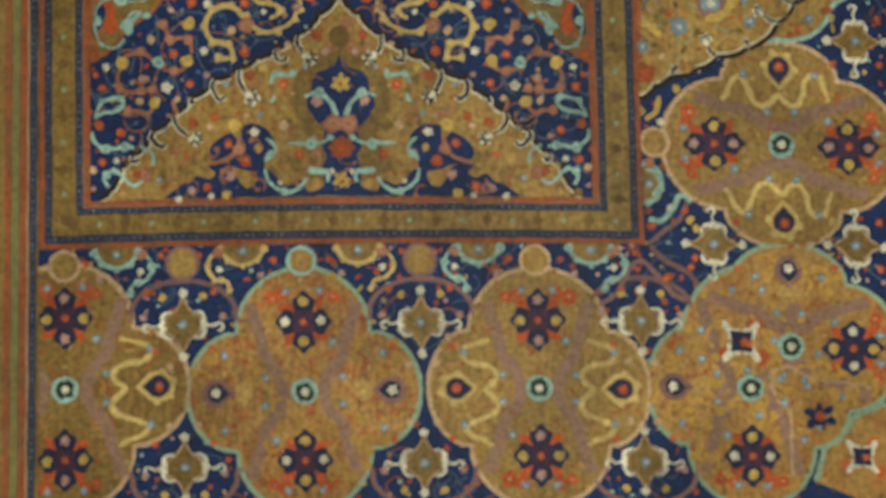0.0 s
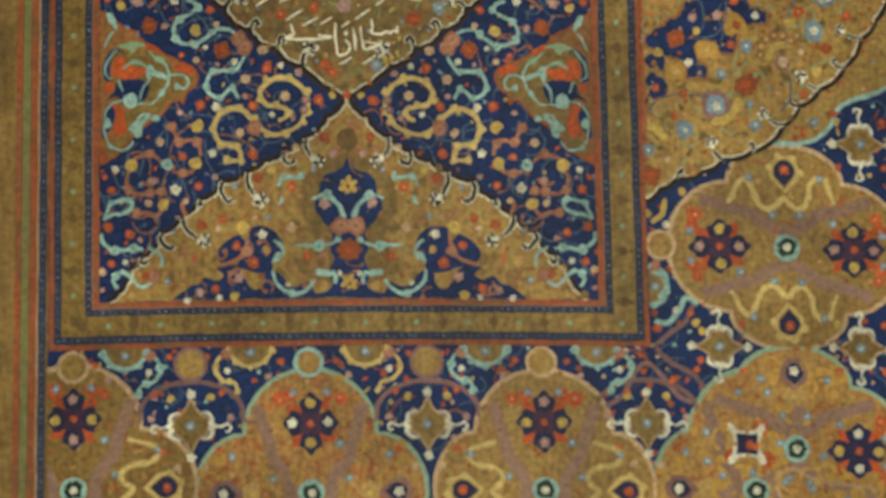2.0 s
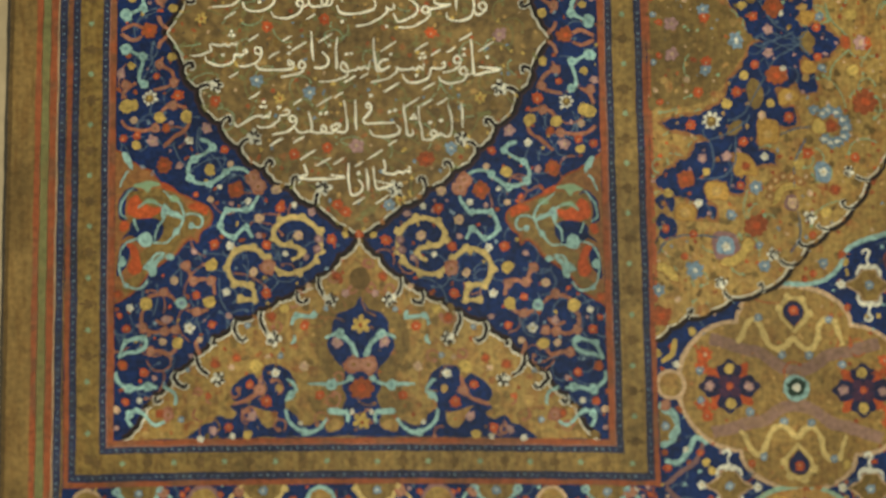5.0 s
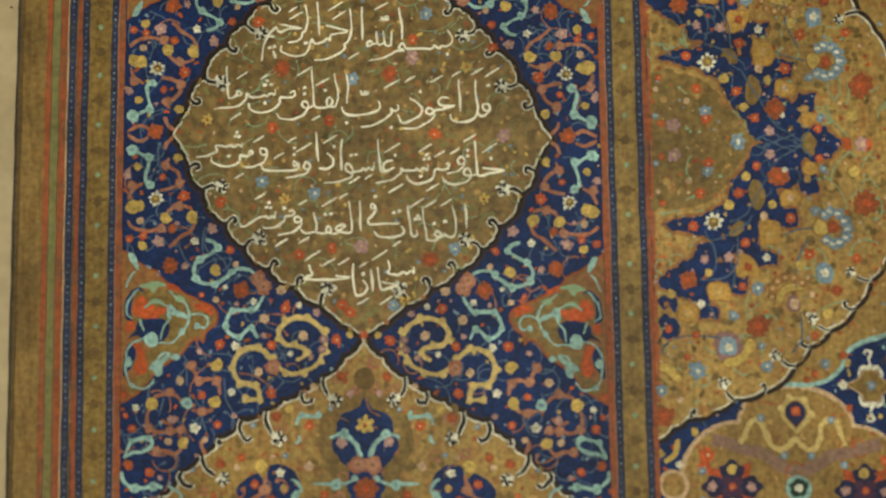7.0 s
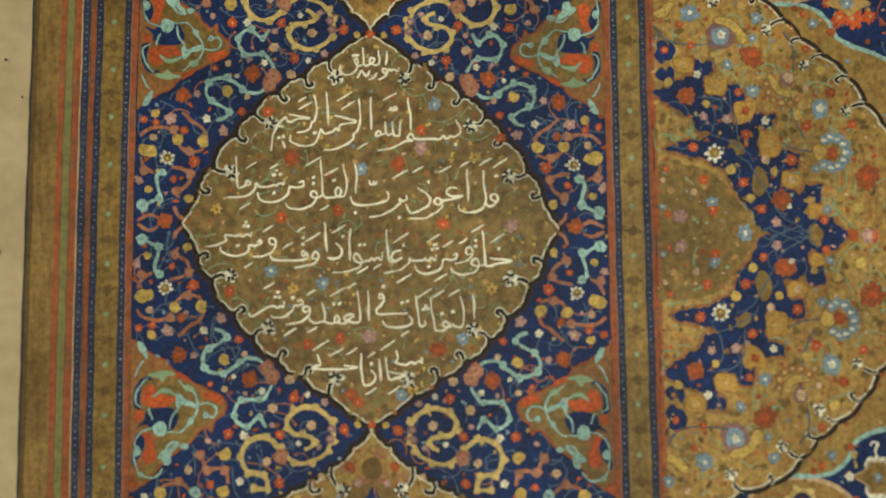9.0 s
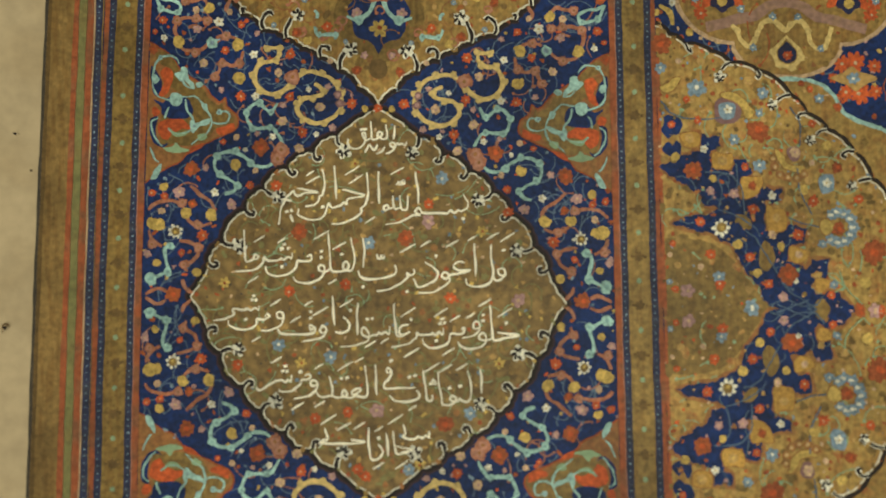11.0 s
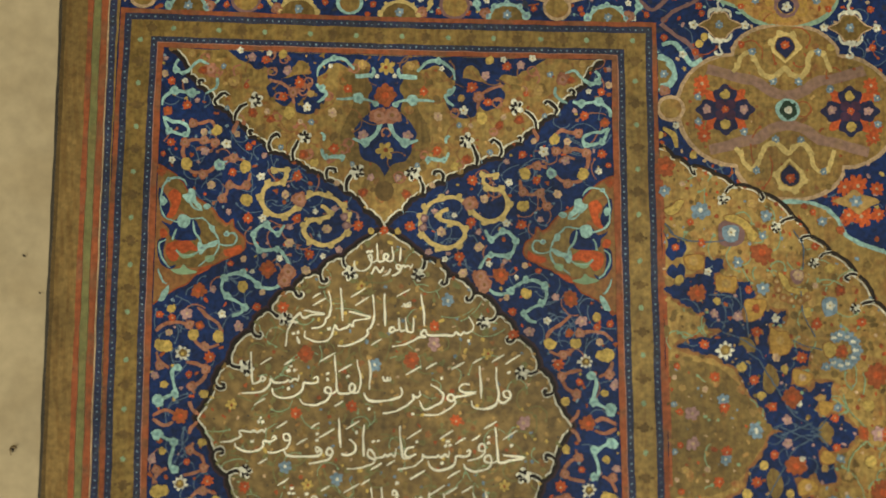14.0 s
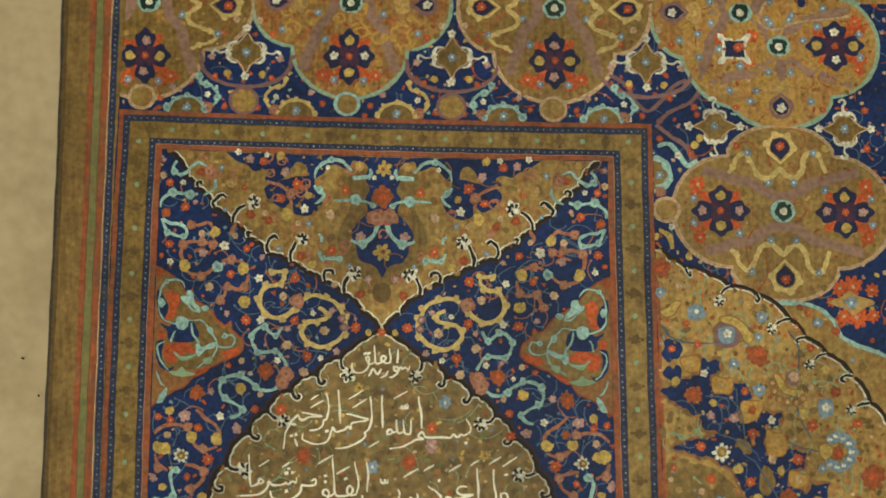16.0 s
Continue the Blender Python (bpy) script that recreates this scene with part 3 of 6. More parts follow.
# cloud scrolls
CLOUD = [
    (STRAW, 1.12, [(9.3, 48.6), (8.4, 46.2), (8.9, 43.5), (11.1, 41.3), (14.2, 40.3), (17.1, 41.3), (18.8, 43.5), (17.7, 45.9), (15.4, 46.5), (13, 47.2), (13.3, 48.8), (14.9, 49.6)]),
    (STRAW, 1.12, [(26.8, 58.5), (25, 58.1), (23.4, 57.9), (23.3, 56.1), (25.1, 54.8), (27.2, 54.5), (28.6, 52.5), (28.7, 50), (27.2, 47.9), (24.7, 46.9), (22.3, 47.6), (20.5, 49.3), (18.6, 51.4), (16, 52.6), (13.3, 52), (10.7, 50.8), (9.3, 48.6)]),
    (MINT, 0.82, [(23.4, 44.9), (24.7, 42.7), (26, 43.3), (27.6, 44.7), (29.5, 43.9), (30.5, 42.2), (30.1, 40.4), (29, 39), (26.7, 38.8), (24.6, 39), (23, 37.3), (22.1, 35.5)]),
    (MINT, 0.82, [(23.3, 31.7), (25.3, 30), (27.9, 29.8), (29.2, 30.6), (30.7, 31.9), (32.8, 33), (35.2, 33), (37, 32), (37.6, 29.8), (36.5, 27.8), (34.5, 26.9), (32.4, 25.4)]),
    (MINT, 0.82, [(32.4, 25.4), (33.1, 24), (35.1, 23.4)]),
    (MINT, 0.82, [(53.2, 73.2), (52.8, 75.2), (50.7, 76.8), (48.7, 76.9), (46.3, 76.4), (44.3, 76.9)]),
    (MINT, 0.82, [(49.7, 85), (50.7, 83.1), (49.1, 81.6), (47, 82.3)]),
    (MINT, 0.82, [(47.3, 11.5), (48.4, 10.9), (48.4, 8.8), (47.8, 6.6), (47.9, 5.4), (49.6, 4.6), (51.5, 3.8)]),
    (MINT, 0.82, [(52.7, 70.4), (51.3, 67.3), (49.4, 66.4), (47, 66.2), (46.8, 68), (48.9, 69.2), (50.8, 69.3), (52.7, 70.4)]),
]
NODES = [(24.8, 42.6, 0.85), (27.5, 44.7, 0.85), (30.5, 42.3, 0.85), (29, 38.8, 0.85), (24.8, 38.9, 0.85), (37.1, 32, 0.9), (32.9, 33.3, 0.9), (29.2, 30.6, 0.9), (36.3, 27.8, 0.9), (32.2, 25.3, 0.9), (50.4, 77, 1.1), (46.2, 76.5, 1.1), (47.3, 11.4, 1), (47.8, 5.4, 1), (51.6, 3.8, 1.5), (47.3, 66.2, 0.8), (51.1, 67, 0.8), (50.3, 82.3, 0.9)]
TENDRILS = [
    [(45.9, 69), (43.7, 69.1), (41.5, 69.7), (40.2, 68.2)],
    [(47.4, 64.2), (45.2, 65), (42.8, 64.8), (40.2, 64.5)],
    [(47.7, 63.3), (47.7, 61.2), (46.6, 59.7)],
    [(46.2, 57.5), (44.4, 56.9), (41.7, 57.1), (39.7, 58.8)],
    [(38, 60.2), (35.7, 60.8), (33.1, 60.1)],
    [(31.7, 57.1), (31.9, 55.3), (32.5, 54), (34.4, 53.6), (36.4, 54.1), (37.1, 52.3), (38, 50.9), (37.2, 50.1)],
    [(52.5, 19.5), (50.8, 21), (48, 21.6), (45.1, 21)],
    [(43, 25.2), (40.7, 23), (38.2, 21.4), (37.3, 19.2)],
    [(43.8, 18), (42.6, 16.5), (40.6, 15.9), (37.9, 16.7)],
    [(52.3, 14.7), (51.5, 12.6), (49.2, 11.1)],
    [(45.4, 12.6), (42.8, 12.1), (40.8, 10.9), (41.5, 8.6), (43.6, 7.3), (44.2, 7.4), (43.3, 5.4)],
    [(34.9, 69.8), (35.9, 67.5), (34.8, 66.2)],
    [(52.8, 0.4), (50, 1.7), (47.9, 0.9)],
    [(42, 0.6), (43.6, 1.8), (44.4, 3.6)],
    [(44.7, 62.5), (42.7, 63.1), (41, 61.8)]]
TENDRIL_RINGS = [(47.3, 64.2), (42.8, 64.8), (40.3, 64.5), (42.9, 56.4), (35.7, 60.7), (32.5, 54.2), (36.4, 54.1), (38, 50.9), (44.9, 21.1), (41, 16.1), (51.6, 11.6), (40.8, 11), (45.6, 69), (43.9, 7.1)]
for mat, w, pts in CLOUD:
    strokes4("cloud_scroll", pts, w, mat, 8, sheet, 0.3)
    if mat is STRAW:
        path = smooth(pts, 2)
        for i, (p, d) in enumerate(list(zip(path, normals(path, False)))[1:-1]):
            a, b = path[i + 1] - path[i], path[i + 2] - path[i + 1]
            side = -0.42 if a.x * b.y - a.y * b.x > 0 else 0.42
            if i % 3 == 0:
                for u, v in corners(p.x + d.x * w * side, p.y + d.y * w * side):
                    flower("straw", u, v, w * 0.95, 9, sheet)
for u, v, r in NODES:
    for p in corners(u, v):
        flower("node", p[0], p[1], r * random.uniform(0.9, 1.1), 9, sheet)
for pts in TENDRILS:
    strokes4("tendril", pts, 0.85, TERRA, 7, sheet, 0.3)
for p in TENDRIL_RINGS:
    for u, v in corners(*p):
        flower("terra_ring", u, v, 1.15, 8, sheet)

# flowers on the panel's blue ground
flowers4("peach", [(52.9, 81.3, 1.16), (42.9, 67, 1.16), (40.6, 53.9, 1.33), (35, 66.7, 0.99), (23.3, 52.1, 1.33), (13.4, 44.2, 1.49), (22, 40.6, 1.49), (32.6, 36.6, 0.99), (28.2, 28.9, 0.99), (18.2, 34.4, 1.49), (49.5, 19.2, 1.16)], 1.5, 10, sheet)
flowers4("orange", [(51.1, 79.5, 1.33), (47.1, 73.4, 1.49), (50.8, 64.1, 1.49), (32.3, 63.4, 1.33), (52.4, 61.3, 0.99), (35.8, 57.2, 1.33), (20.5, 56.6, 1.66), (20.3, 46.5, 1.49), (6, 45.2, 1.66), (31.8, 46.2, 1.66), (51.9, 23.4, 1.33), (48.9, 22.6, 1.33), (39.8, 13.7, 1.82), (44.7, 9.8, 1.16), (17.5, 38.2, 1.66), (29.5, 25.5, 1.33), (35.7, 35.4, 0.99)], 1.5, 10, sheet)
flowers4("white", [(48.1, 79.6, 0.99), (37.4, 64.1, 1.66), (50.2, 59.8, 1.16), (29.1, 56.5, 1.33), (16.2, 48.2, 0.99), (28.4, 46.5, 1.33), (24.3, 36.8, 1.16), (30.6, 33.8, 0.83), (37.4, 23.7, 1.33), (14.2, 37.7, 0.99)], 1.5, 10, sheet)
flowers4("pink", [(52.9, 85.2, 0.83), (44.8, 74.7, 0.83), (42.4, 62.2, 1.33), (28.6, 61.6, 0.99), (11.7, 49, 0.99), (22, 44.3, 0.99), (39.5, 29.2, 1.16), (28, 37.4, 0.83), (45.4, 23.8, 1.82), (33.5, 21, 1.66), (52.6, 9.3, 1.33), (10.4, 39.3, 1.16), (36.3, 47.7, 0.99)], 1.5, 10, sheet)
flowers4("rust", [(51.7, 71.8, 1.49), (52.8, 57, 1.49), (27, 34.2, 2.48), (42.9, 29.1, 2.32), (42.5, 21, 1.33), (46.4, 0.5, 2.32)], 1.5, 10, sheet)
flowers4("yellow", [(39.8, 67.3, 1.66), (46.6, 58.9, 1.82), (32.8, 58.7, 1.82), (32.3, 50.8, 1.82), (3.1, 44.1, 0.99), (32.7, 30.1, 1.66), (49, 24.8, 1.33), (51.3, 16.3, 1.99), (50, 16.1, 1.82), (44, 18.7, 1.66), (38.1, 18.5, 1.82), (50.2, 7.4, 1.16), (41.3, 5.4, 1.33)], 1.5, 10, sheet)
flowers4("mint", [(38.9, 58.9, 1.29)], 1.5, 10, sheet)
flowers4("terra_ring", [(20, 51.1, 1.82), (22.2, 33.8, 1.82), (23.1, 31.9, 1.82)], 1.5, 10, sheet)
flowers4("mauve", [(9.2, 47.3, 1.33), (8.9, 45.1, 1.33)], 1.5, 10, sheet)
flowers4("great_white", [(46.1, 14.5, 2.32)], 1.5, 10, sheet)
for t in (1, -1):
    flower("orange", 0, t * 44.0, 1.4, 12, sheet)

GROUND = [(-PX, -PY), (PX, -PY), (PX, PY), (-PX, PY)]
vines("stem_tracery", GROUND, 70, TERRA, 0.3, 5, sheet, "fine rust-coloured stems on blue", [grown(OVAL, 2.2)] + ARCHES + SIDES)
vines("stem_tracery", GROUND, 300, SLATE, 0.24, 5, sheet, "fine grey-blue stems on blue", [grown(OVAL, 2.2)] + ARCHES + SIDES)
sprinkle("floret_scatter", GROUND, 300, [(ORANGE, 0.5), (PINK, 0.5), (YELLOW, 0.5), (SKY, 0.5), (RUST, 0.7), (RUST, 0.6)], 6, sheet, "small painted florets on blue", [grown(OVAL, 2.2)] + ARCHES + SIDES, 2.2)

# script, written word by word with a broad pen: first the letters, then their dots
def pen(letters, dots=()):
    for i, pts in enumerate(letters):
        stroke("script_letter", smooth(pts, 4), 0.52, INK, 13 if i % 2 else 13.5, medallion, taper=0.45)
    for u, v in dots:
        stroke("letter_dot", [Vector((u - 0.36, v - 0.14)), Vector((u + 0.36, v + 0.14))], 0.62, INK, 14, medallion)

# title line
pen([[(3.9, 40.3), (3.7, 37.0)], [(1.8, 40.4), (2.2, 38.5), (2.0, 37.3), (1.3, 36.8), (0.2, 37.2), (-0.0, 38.0), (0.3, 38.6), (0.9, 38.1), (0.5, 37.3), (-0.2, 36.8), (-1.1, 36.6), (-1.6, 37.3), (-1.5, 39.1), (-1.6, 41.0)], [(-1.5, 37.1), (-2.5, 36.6), (-3.3, 37.1), (-3.6, 38.0), (-3.0, 38.2), (-2.8, 37.1), (-3.3, 35.5), (-4.6, 34.5), (-6.2, 34.6), (-6.9, 35.7), (-6.8, 36.8)]], [(-3.7, 39.0), (-3.0, 39.0)])
pen([[(6.7, 36.4), (6.2, 35.5), (5.5, 35.9), (4.9, 35.5), (4.5, 35.9), (3.9, 35.1), (3.1, 35.1), (2.8, 35.9), (3.6, 36.0), (3.9, 35.1), (2.9, 33.8), (1.8, 33.5)], [(1.6, 35.2), (1.0, 34.0), (-0.4, 33.3)], [(-0.2, 35.6), (-0.8, 34.3), (-2.0, 35.3), (-3.0, 33.6)]])
# first line
pen([[(19.6, 24.2), (20.5, 22.7), (20.3, 21.3), (19.2, 20.4), (18.3, 20.7), (17.5, 20.1), (16.7, 20.6), (15.8, 19.9), (14.8, 19.8), (10.4, 19.9), (9.8, 20.3), (9.3, 21.0), (8.5, 20.0), (9.6, 19.4), (7.7, 19.1), (6.0, 18.0), (3.8, 17.3), (1.8, 17.0)]], [(19.4, 18.7)])
pen([[(8.6, 29.4), (9.1, 25.5), (9.4, 22.0)], [(6.7, 23.8), (6.9, 22.0), (6.7, 20.7), (5.9, 20.5), (5.3, 20.9), (5.0, 23.8)], [(5.1, 21.0), (4.2, 20.5), (3.7, 21.0), (3.5, 23.7)], [(3.6, 21.0), (2.7, 20.7), (2.0, 21.6), (1.4, 20.9), (1.6, 20.3), (2.7, 20.7)], [(4.6, 27.2), (4.9, 26.3), (5.5, 26.4), (5.5, 27.2), (5.7, 26.4), (6.2, 26.5), (6.2, 27.3)]])
pen([[(0.1, 29.2), (0.2, 25.4), (0.3, 21.6)], [(-2.6, 29.0), (-2.2, 25.3), (-2.4, 22.7), (-3.0, 21.4), (-3.8, 20.7), (-3.7, 19.6), (-5.5, 18.2), (-8.0, 17.1), (-10.6, 17.0)], [(-8.1, 24.8), (-6.4, 24.5), (-3.0, 23.6), (-5.5, 23.0), (-7.0, 22.6), (-7.1, 21.3), (-7.8, 22.0), (-8.3, 21.3), (-9.3, 21.0), (-10.5, 20.7), (-11.1, 21.6), (-11.8, 20.1), (-12.4, 18.5), (-14.6, 17.8), (-16.8, 18.0), (-18.1, 18.9), (-18.1, 20.2)]], [(-12.6, 20.7)])
pen([[(-10.0, 30.3), (-9.7, 26.6), (-9.5, 22.6)], [(-12.7, 29.6), (-12.2, 26.6), (-12.5, 23.8), (-13.4, 23.2), (-13.6, 22.2), (-14.6, 21.2), (-16.6, 20.9)], [(-18.4, 24.9), (-16.5, 24.7), (-13.7, 24.1), (-16.5, 24.0), (-18.0, 23.3), (-18.8, 23.5), (-19.3, 24.2), (-20.3, 23.4), (-21.2, 22.0), (-22.1, 20.1), (-22.5, 16.6)], [(-21.8, 22.4), (-19.7, 22.1)], [(-20.0, 18.9), (-19.4, 17.1)]], [(-20.8, 19.5), (-19.7, 19.8)])
# second line
pen([[(25.6, 12.8), (25.8, 9.3), (26.1, 5.9), (24.9, 3.9), (22.3, 3.2), (20.4, 3.8), (20.0, 5.0)], [(26.0, 5.7), (26.8, 4.8), (27.8, 5.1), (28.9, 6.2), (28.4, 7.4), (27.4, 7.2), (27.5, 6.1), (28.9, 6.0)]], [(28.6, 11.7)])
pen([[(21.9, 13.1), (22.1, 9.3), (22.2, 5.7)], [(19.6, 8.6), (18.1, 8.8), (17.2, 7.6), (18.3, 6.9), (21.1, 7.0), (18.9, 6.4), (16.3, 5.7), (15.3, 4.9), (14.5, 5.5), (15.0, 6.3), (15.9, 5.9), (16.3, 4.6), (14.6, 3.0), (12.1, 1.8), (9.2, 1.6)], [(10.6, 8.7), (12.5, 7.5), (13.6, 6.3), (13.0, 4.6), (10.8, 3.3), (9.1, 3.0), (8.2, 4.8)]], [(13.2, 10.1)])
pen([[(8.0, 7.1), (8.3, 6.0), (7.4, 5.6), (6.6, 6.1), (6.6, 4.9), (4.4, 3.2), (1.8, 2.1), (-0.3, 1.9)], [(3.8, 7.9), (4.2, 6.4), (3.1, 5.3), (-0.3, 4.6), (-3.3, 4.6), (-4.3, 5.8), (-4.4, 6.5)], [(-0.2, 10.1), (0.1, 9.3), (0.6, 9.4), (0.7, 10.0), (0.8, 9.4), (1.5, 9.4), (1.5, 10.2)]], [(6.6, 1.9), (-3.4, 2.8)])
pen([[(-3.3, 14.0), (-3.1, 10.7), (-3.3, 7.1)], [(-6.1, 13.8), (-5.6, 11.1), (-5.3, 8.0), (-6.0, 6.5), (-7.3, 6.3), (-7.9, 7.6), (-7.3, 8.5), (-6.6, 7.7), (-7.3, 6.3), (-9.0, 6.1), (-10.6, 6.6), (-10.9, 10.1), (-11.3, 14.7)], [(-10.6, 6.8), (-11.7, 6.1), (-13.0, 6.1), (-13.4, 7.0), (-12.8, 7.5), (-12.1, 6.6), (-12.8, 4.8), (-15.2, 3.5), (-17.9, 3.5), (-19.2, 4.7)]], [(-12.8, 10.6), (-12.8, 9.2), (-8.2, 10.0)])
pen([[(-16.1, 9.4), (-15.2, 9.8), (-15.0, 8.6), (-16.1, 8.2), (-17.4, 8.3), (-18.3, 8.3), (-18.8, 6.6), (-20.3, 5.3), (-22.8, 4.9), (-25.0, 5.5), (-25.4, 7.1)], [(-19.5, 10.2), (-19.7, 8.8), (-20.4, 9.1), (-21.3, 8.5), (-22.0, 8.9), (-22.9, 8.4), (-25.0, 8.3), (-26.0, 9.0), (-26.1, 7.9), (-27.5, 6.5), (-29.8, 5.8), (-32.4, 5.8)], [(-30.5, 15.2), (-30.3, 11.6), (-30.0, 8.3), (-29.1, 8.2), (-28.3, 8.8), (-27.9, 9.7), (-27.0, 9.2), (-27.4, 8.6), (-28.3, 8.7)]], [(-21.8, 7.0), (-21.8, 11.0), (-20.4, 11.2), (-21.3, 12.0)])
# third line
pen([[(27.0, -6.8), (28.9, -7.2), (31.7, -7.4), (28.9, -8.1), (26.8, -8.7), (25.8, -8.2), (25.6, -4.4), (25.2, -0.7)], [(25.7, -8.2), (24.7, -8.6), (23.1, -8.6), (22.8, -7.7), (23.7, -7.2), (24.3, -8.2), (23.6, -9.9), (20.8, -10.7), (18.7, -10.3), (17.9, -9.0)]], [(28.9, -4.8), (23.7, -3.1), (23.7, -4.3)])
pen([[(22.8, -5.8), (21.8, -6.1), (21.5, -5.2), (22.3, -4.6), (22.9, -5.4), (22.4, -7.0), (20.9, -7.9), (19.0, -8.3)], [(18.7, -6.5), (19.4, -6.1), (19.2, -7.2), (17.9, -7.6), (16.4, -7.5), (16.0, -9.1), (14.1, -10.4), (11.9, -10.7), (10.4, -9.8), (10.0, -8.6)]], [(13.1, -9.0)])
pen([[(14.9, -6.2), (14.5, -7.6), (13.7, -7.1), (13.0, -7.8), (12.3, -7.3), (11.6, -7.8), (9.4, -7.8), (8.8, -7.2), (8.5, -8.5), (6.5, -9.9), (3.0, -10.6)], [(6.9, -5.5), (5.6, -5.7), (4.7, -6.8), (5.3, -7.9), (7.3, -7.2)], [(3.6, -0.9), (3.8, -4.8), (4.3, -7.9), (5.3, -8.2), (6.2, -7.8)]], [(14.0, -5.2), (15.0, -5.1), (14.5, -4.1), (7.5, -4.3)])
pen([[(2.8, -6.0), (2.4, -7.8), (1.6, -7.3), (0.9, -7.8), (0.2, -7.5), (-0.4, -8.0), (-1.2, -8.1), (-2.3, -8.6), (-3.6, -7.8), (-3.7, -6.8), (-2.9, -6.5), (-2.0, -7.8), (-2.4, -9.3), (-4.6, -10.3), (-8.4, -10.7)]], [(-2.4, -4.5), (-1.3, -4.4)])
pen([[(-4.6, -0.8), (-4.7, -4.4), (-4.6, -8.0)]])
pen([[(-7.9, -4.0), (-6.4, -5.5), (-6.9, -7.1), (-8.2, -7.6), (-9.7, -7.4)], [(-10.3, 0.5), (-10.1, -2.5), (-9.8, -6.1)]], [(-6.2, -2.5)])
pen([[(-11.5, -7.1), (-12.6, -7.9), (-13.1, -7.0), (-12.4, -6.1), (-11.5, -7.1), (-12.6, -8.7), (-14.8, -9.4), (-17.2, -9.6)], [(-14.3, -6.5), (-15.3, -6.0), (-15.2, -7.2), (-14.3, -6.5), (-14.5, -7.7), (-17.8, -8.2), (-20.9, -8.1), (-22.2, -7.8), (-22.7, -6.9)]], [(-15.2, -3.1), (-15.2, -4.4)])
pen([[(-21.3, -4.5), (-22.5, -4.5), (-22.7, -3.5), (-21.8, -3.3), (-21.3, -4.5), (-21.9, -6.0), (-24.0, -7.2), (-26.4, -7.3)], [(-25.5, -4.3), (-24.9, -3.6), (-24.5, -4.3), (-25.8, -5.0), (-27.3, -4.8), (-27.4, -6.1), (-29.7, -7.2), (-32.3, -7.0), (-33.7, -6.1), (-33.7, -5.2)], [(-26.8, -1.8), (-27.1, -2.9), (-27.8, -2.4), (-28.6, -2.9), (-29.5, -2.5), (-30.5, -2.8), (-32.6, -2.7), (-32.8, -3.3), (-32.5, -3.8), (-34.5, -4.9), (-37.1, -5.3)]], [(-29.9, -5.0), (-28.5, -0.6), (-27.5, -0.6), (-28.0, 0.3)])
# fourth line
pen([[(22.9, -15.1), (23.1, -17.8), (23.2, -20.5)], [(19.9, -15.5), (20.6, -17.9), (20.8, -21.0), (20.0, -22.3), (18.9, -22.2), (18.2, -21.8), (17.7, -22.4), (16.6, -22.4), (16.0, -21.8), (16.6, -21.1), (17.4, -21.9), (16.5, -23.1), (14.8, -23.2), (14.2, -22.5), (13.7, -18.9), (13.3, -15.7)], [(10.1, -15.6), (10.4, -18.0), (10.8, -21.7), (11.4, -22.4), (12.2, -21.9), (11.9, -21.0)], [(8.5, -20.1), (9.3, -21.1), (8.5, -22.1), (6.1, -22.7), (3.6, -22.4), (2.6, -21.3)]], [(18.3, -19.0), (15.9, -19.5), (11.8, -18.6), (12.7, -18.5), (12.3, -17.9), (7.0, -17.2), (8.2, -16.9)])
pen([[(3.0, -16.0), (2.1, -16.3), (1.8, -15.6), (2.5, -15.3), (3.0, -16.4), (2.1, -18.0), (1.3, -18.9), (1.6, -19.7), (3.8, -19.8), (8.3, -19.4)]], [(2.9, -13.7)])
pen([[(-0.6, -14.7), (-0.5, -17.8), (-0.4, -21.2)], [(-3.0, -14.7), (-2.6, -17.8), (-2.4, -21.0), (-3.1, -21.8), (-4.8, -21.6), (-6.0, -20.8), (-4.9, -19.9), (-3.9, -20.1), (-4.8, -21.0), (-5.7, -21.9), (-7.2, -21.8), (-8.1, -21.3), (-7.8, -20.4), (-7.1, -20.8), (-7.4, -21.6), (-9.2, -22.0), (-10.6, -21.7), (-12.0, -21.9), (-13.1, -21.7), (-14.0, -20.8)], [(-10.9, -17.2), (-10.3, -19.7), (-10.5, -21.7)]], [(-8.2, -17.7), (-7.0, -17.5)])
pen([[(-13.8, -19.1), (-14.7, -19.5), (-15.2, -18.6), (-14.3, -18.2), (-13.6, -19.1), (-14.4, -20.9), (-16.4, -22.0), (-19.0, -22.3)], [(-16.4, -17.2), (-15.8, -16.9), (-15.2, -17.5), (-16.1, -18.2), (-17.2, -18.3), (-17.8, -19.5), (-19.6, -20.7), (-21.6, -20.9), (-22.5, -20.3)], [(-19.4, -17.2), (-19.6, -18.5), (-20.2, -18.2), (-21.0, -18.7), (-21.6, -18.3), (-23.7, -18.9), (-25.4, -20.1), (-26.8, -20.6), (-27.1, -19.8)]], [(-17.4, -16.4), (-21.4, -16.2), (-20.4, -16.3), (-20.8, -15.2)])
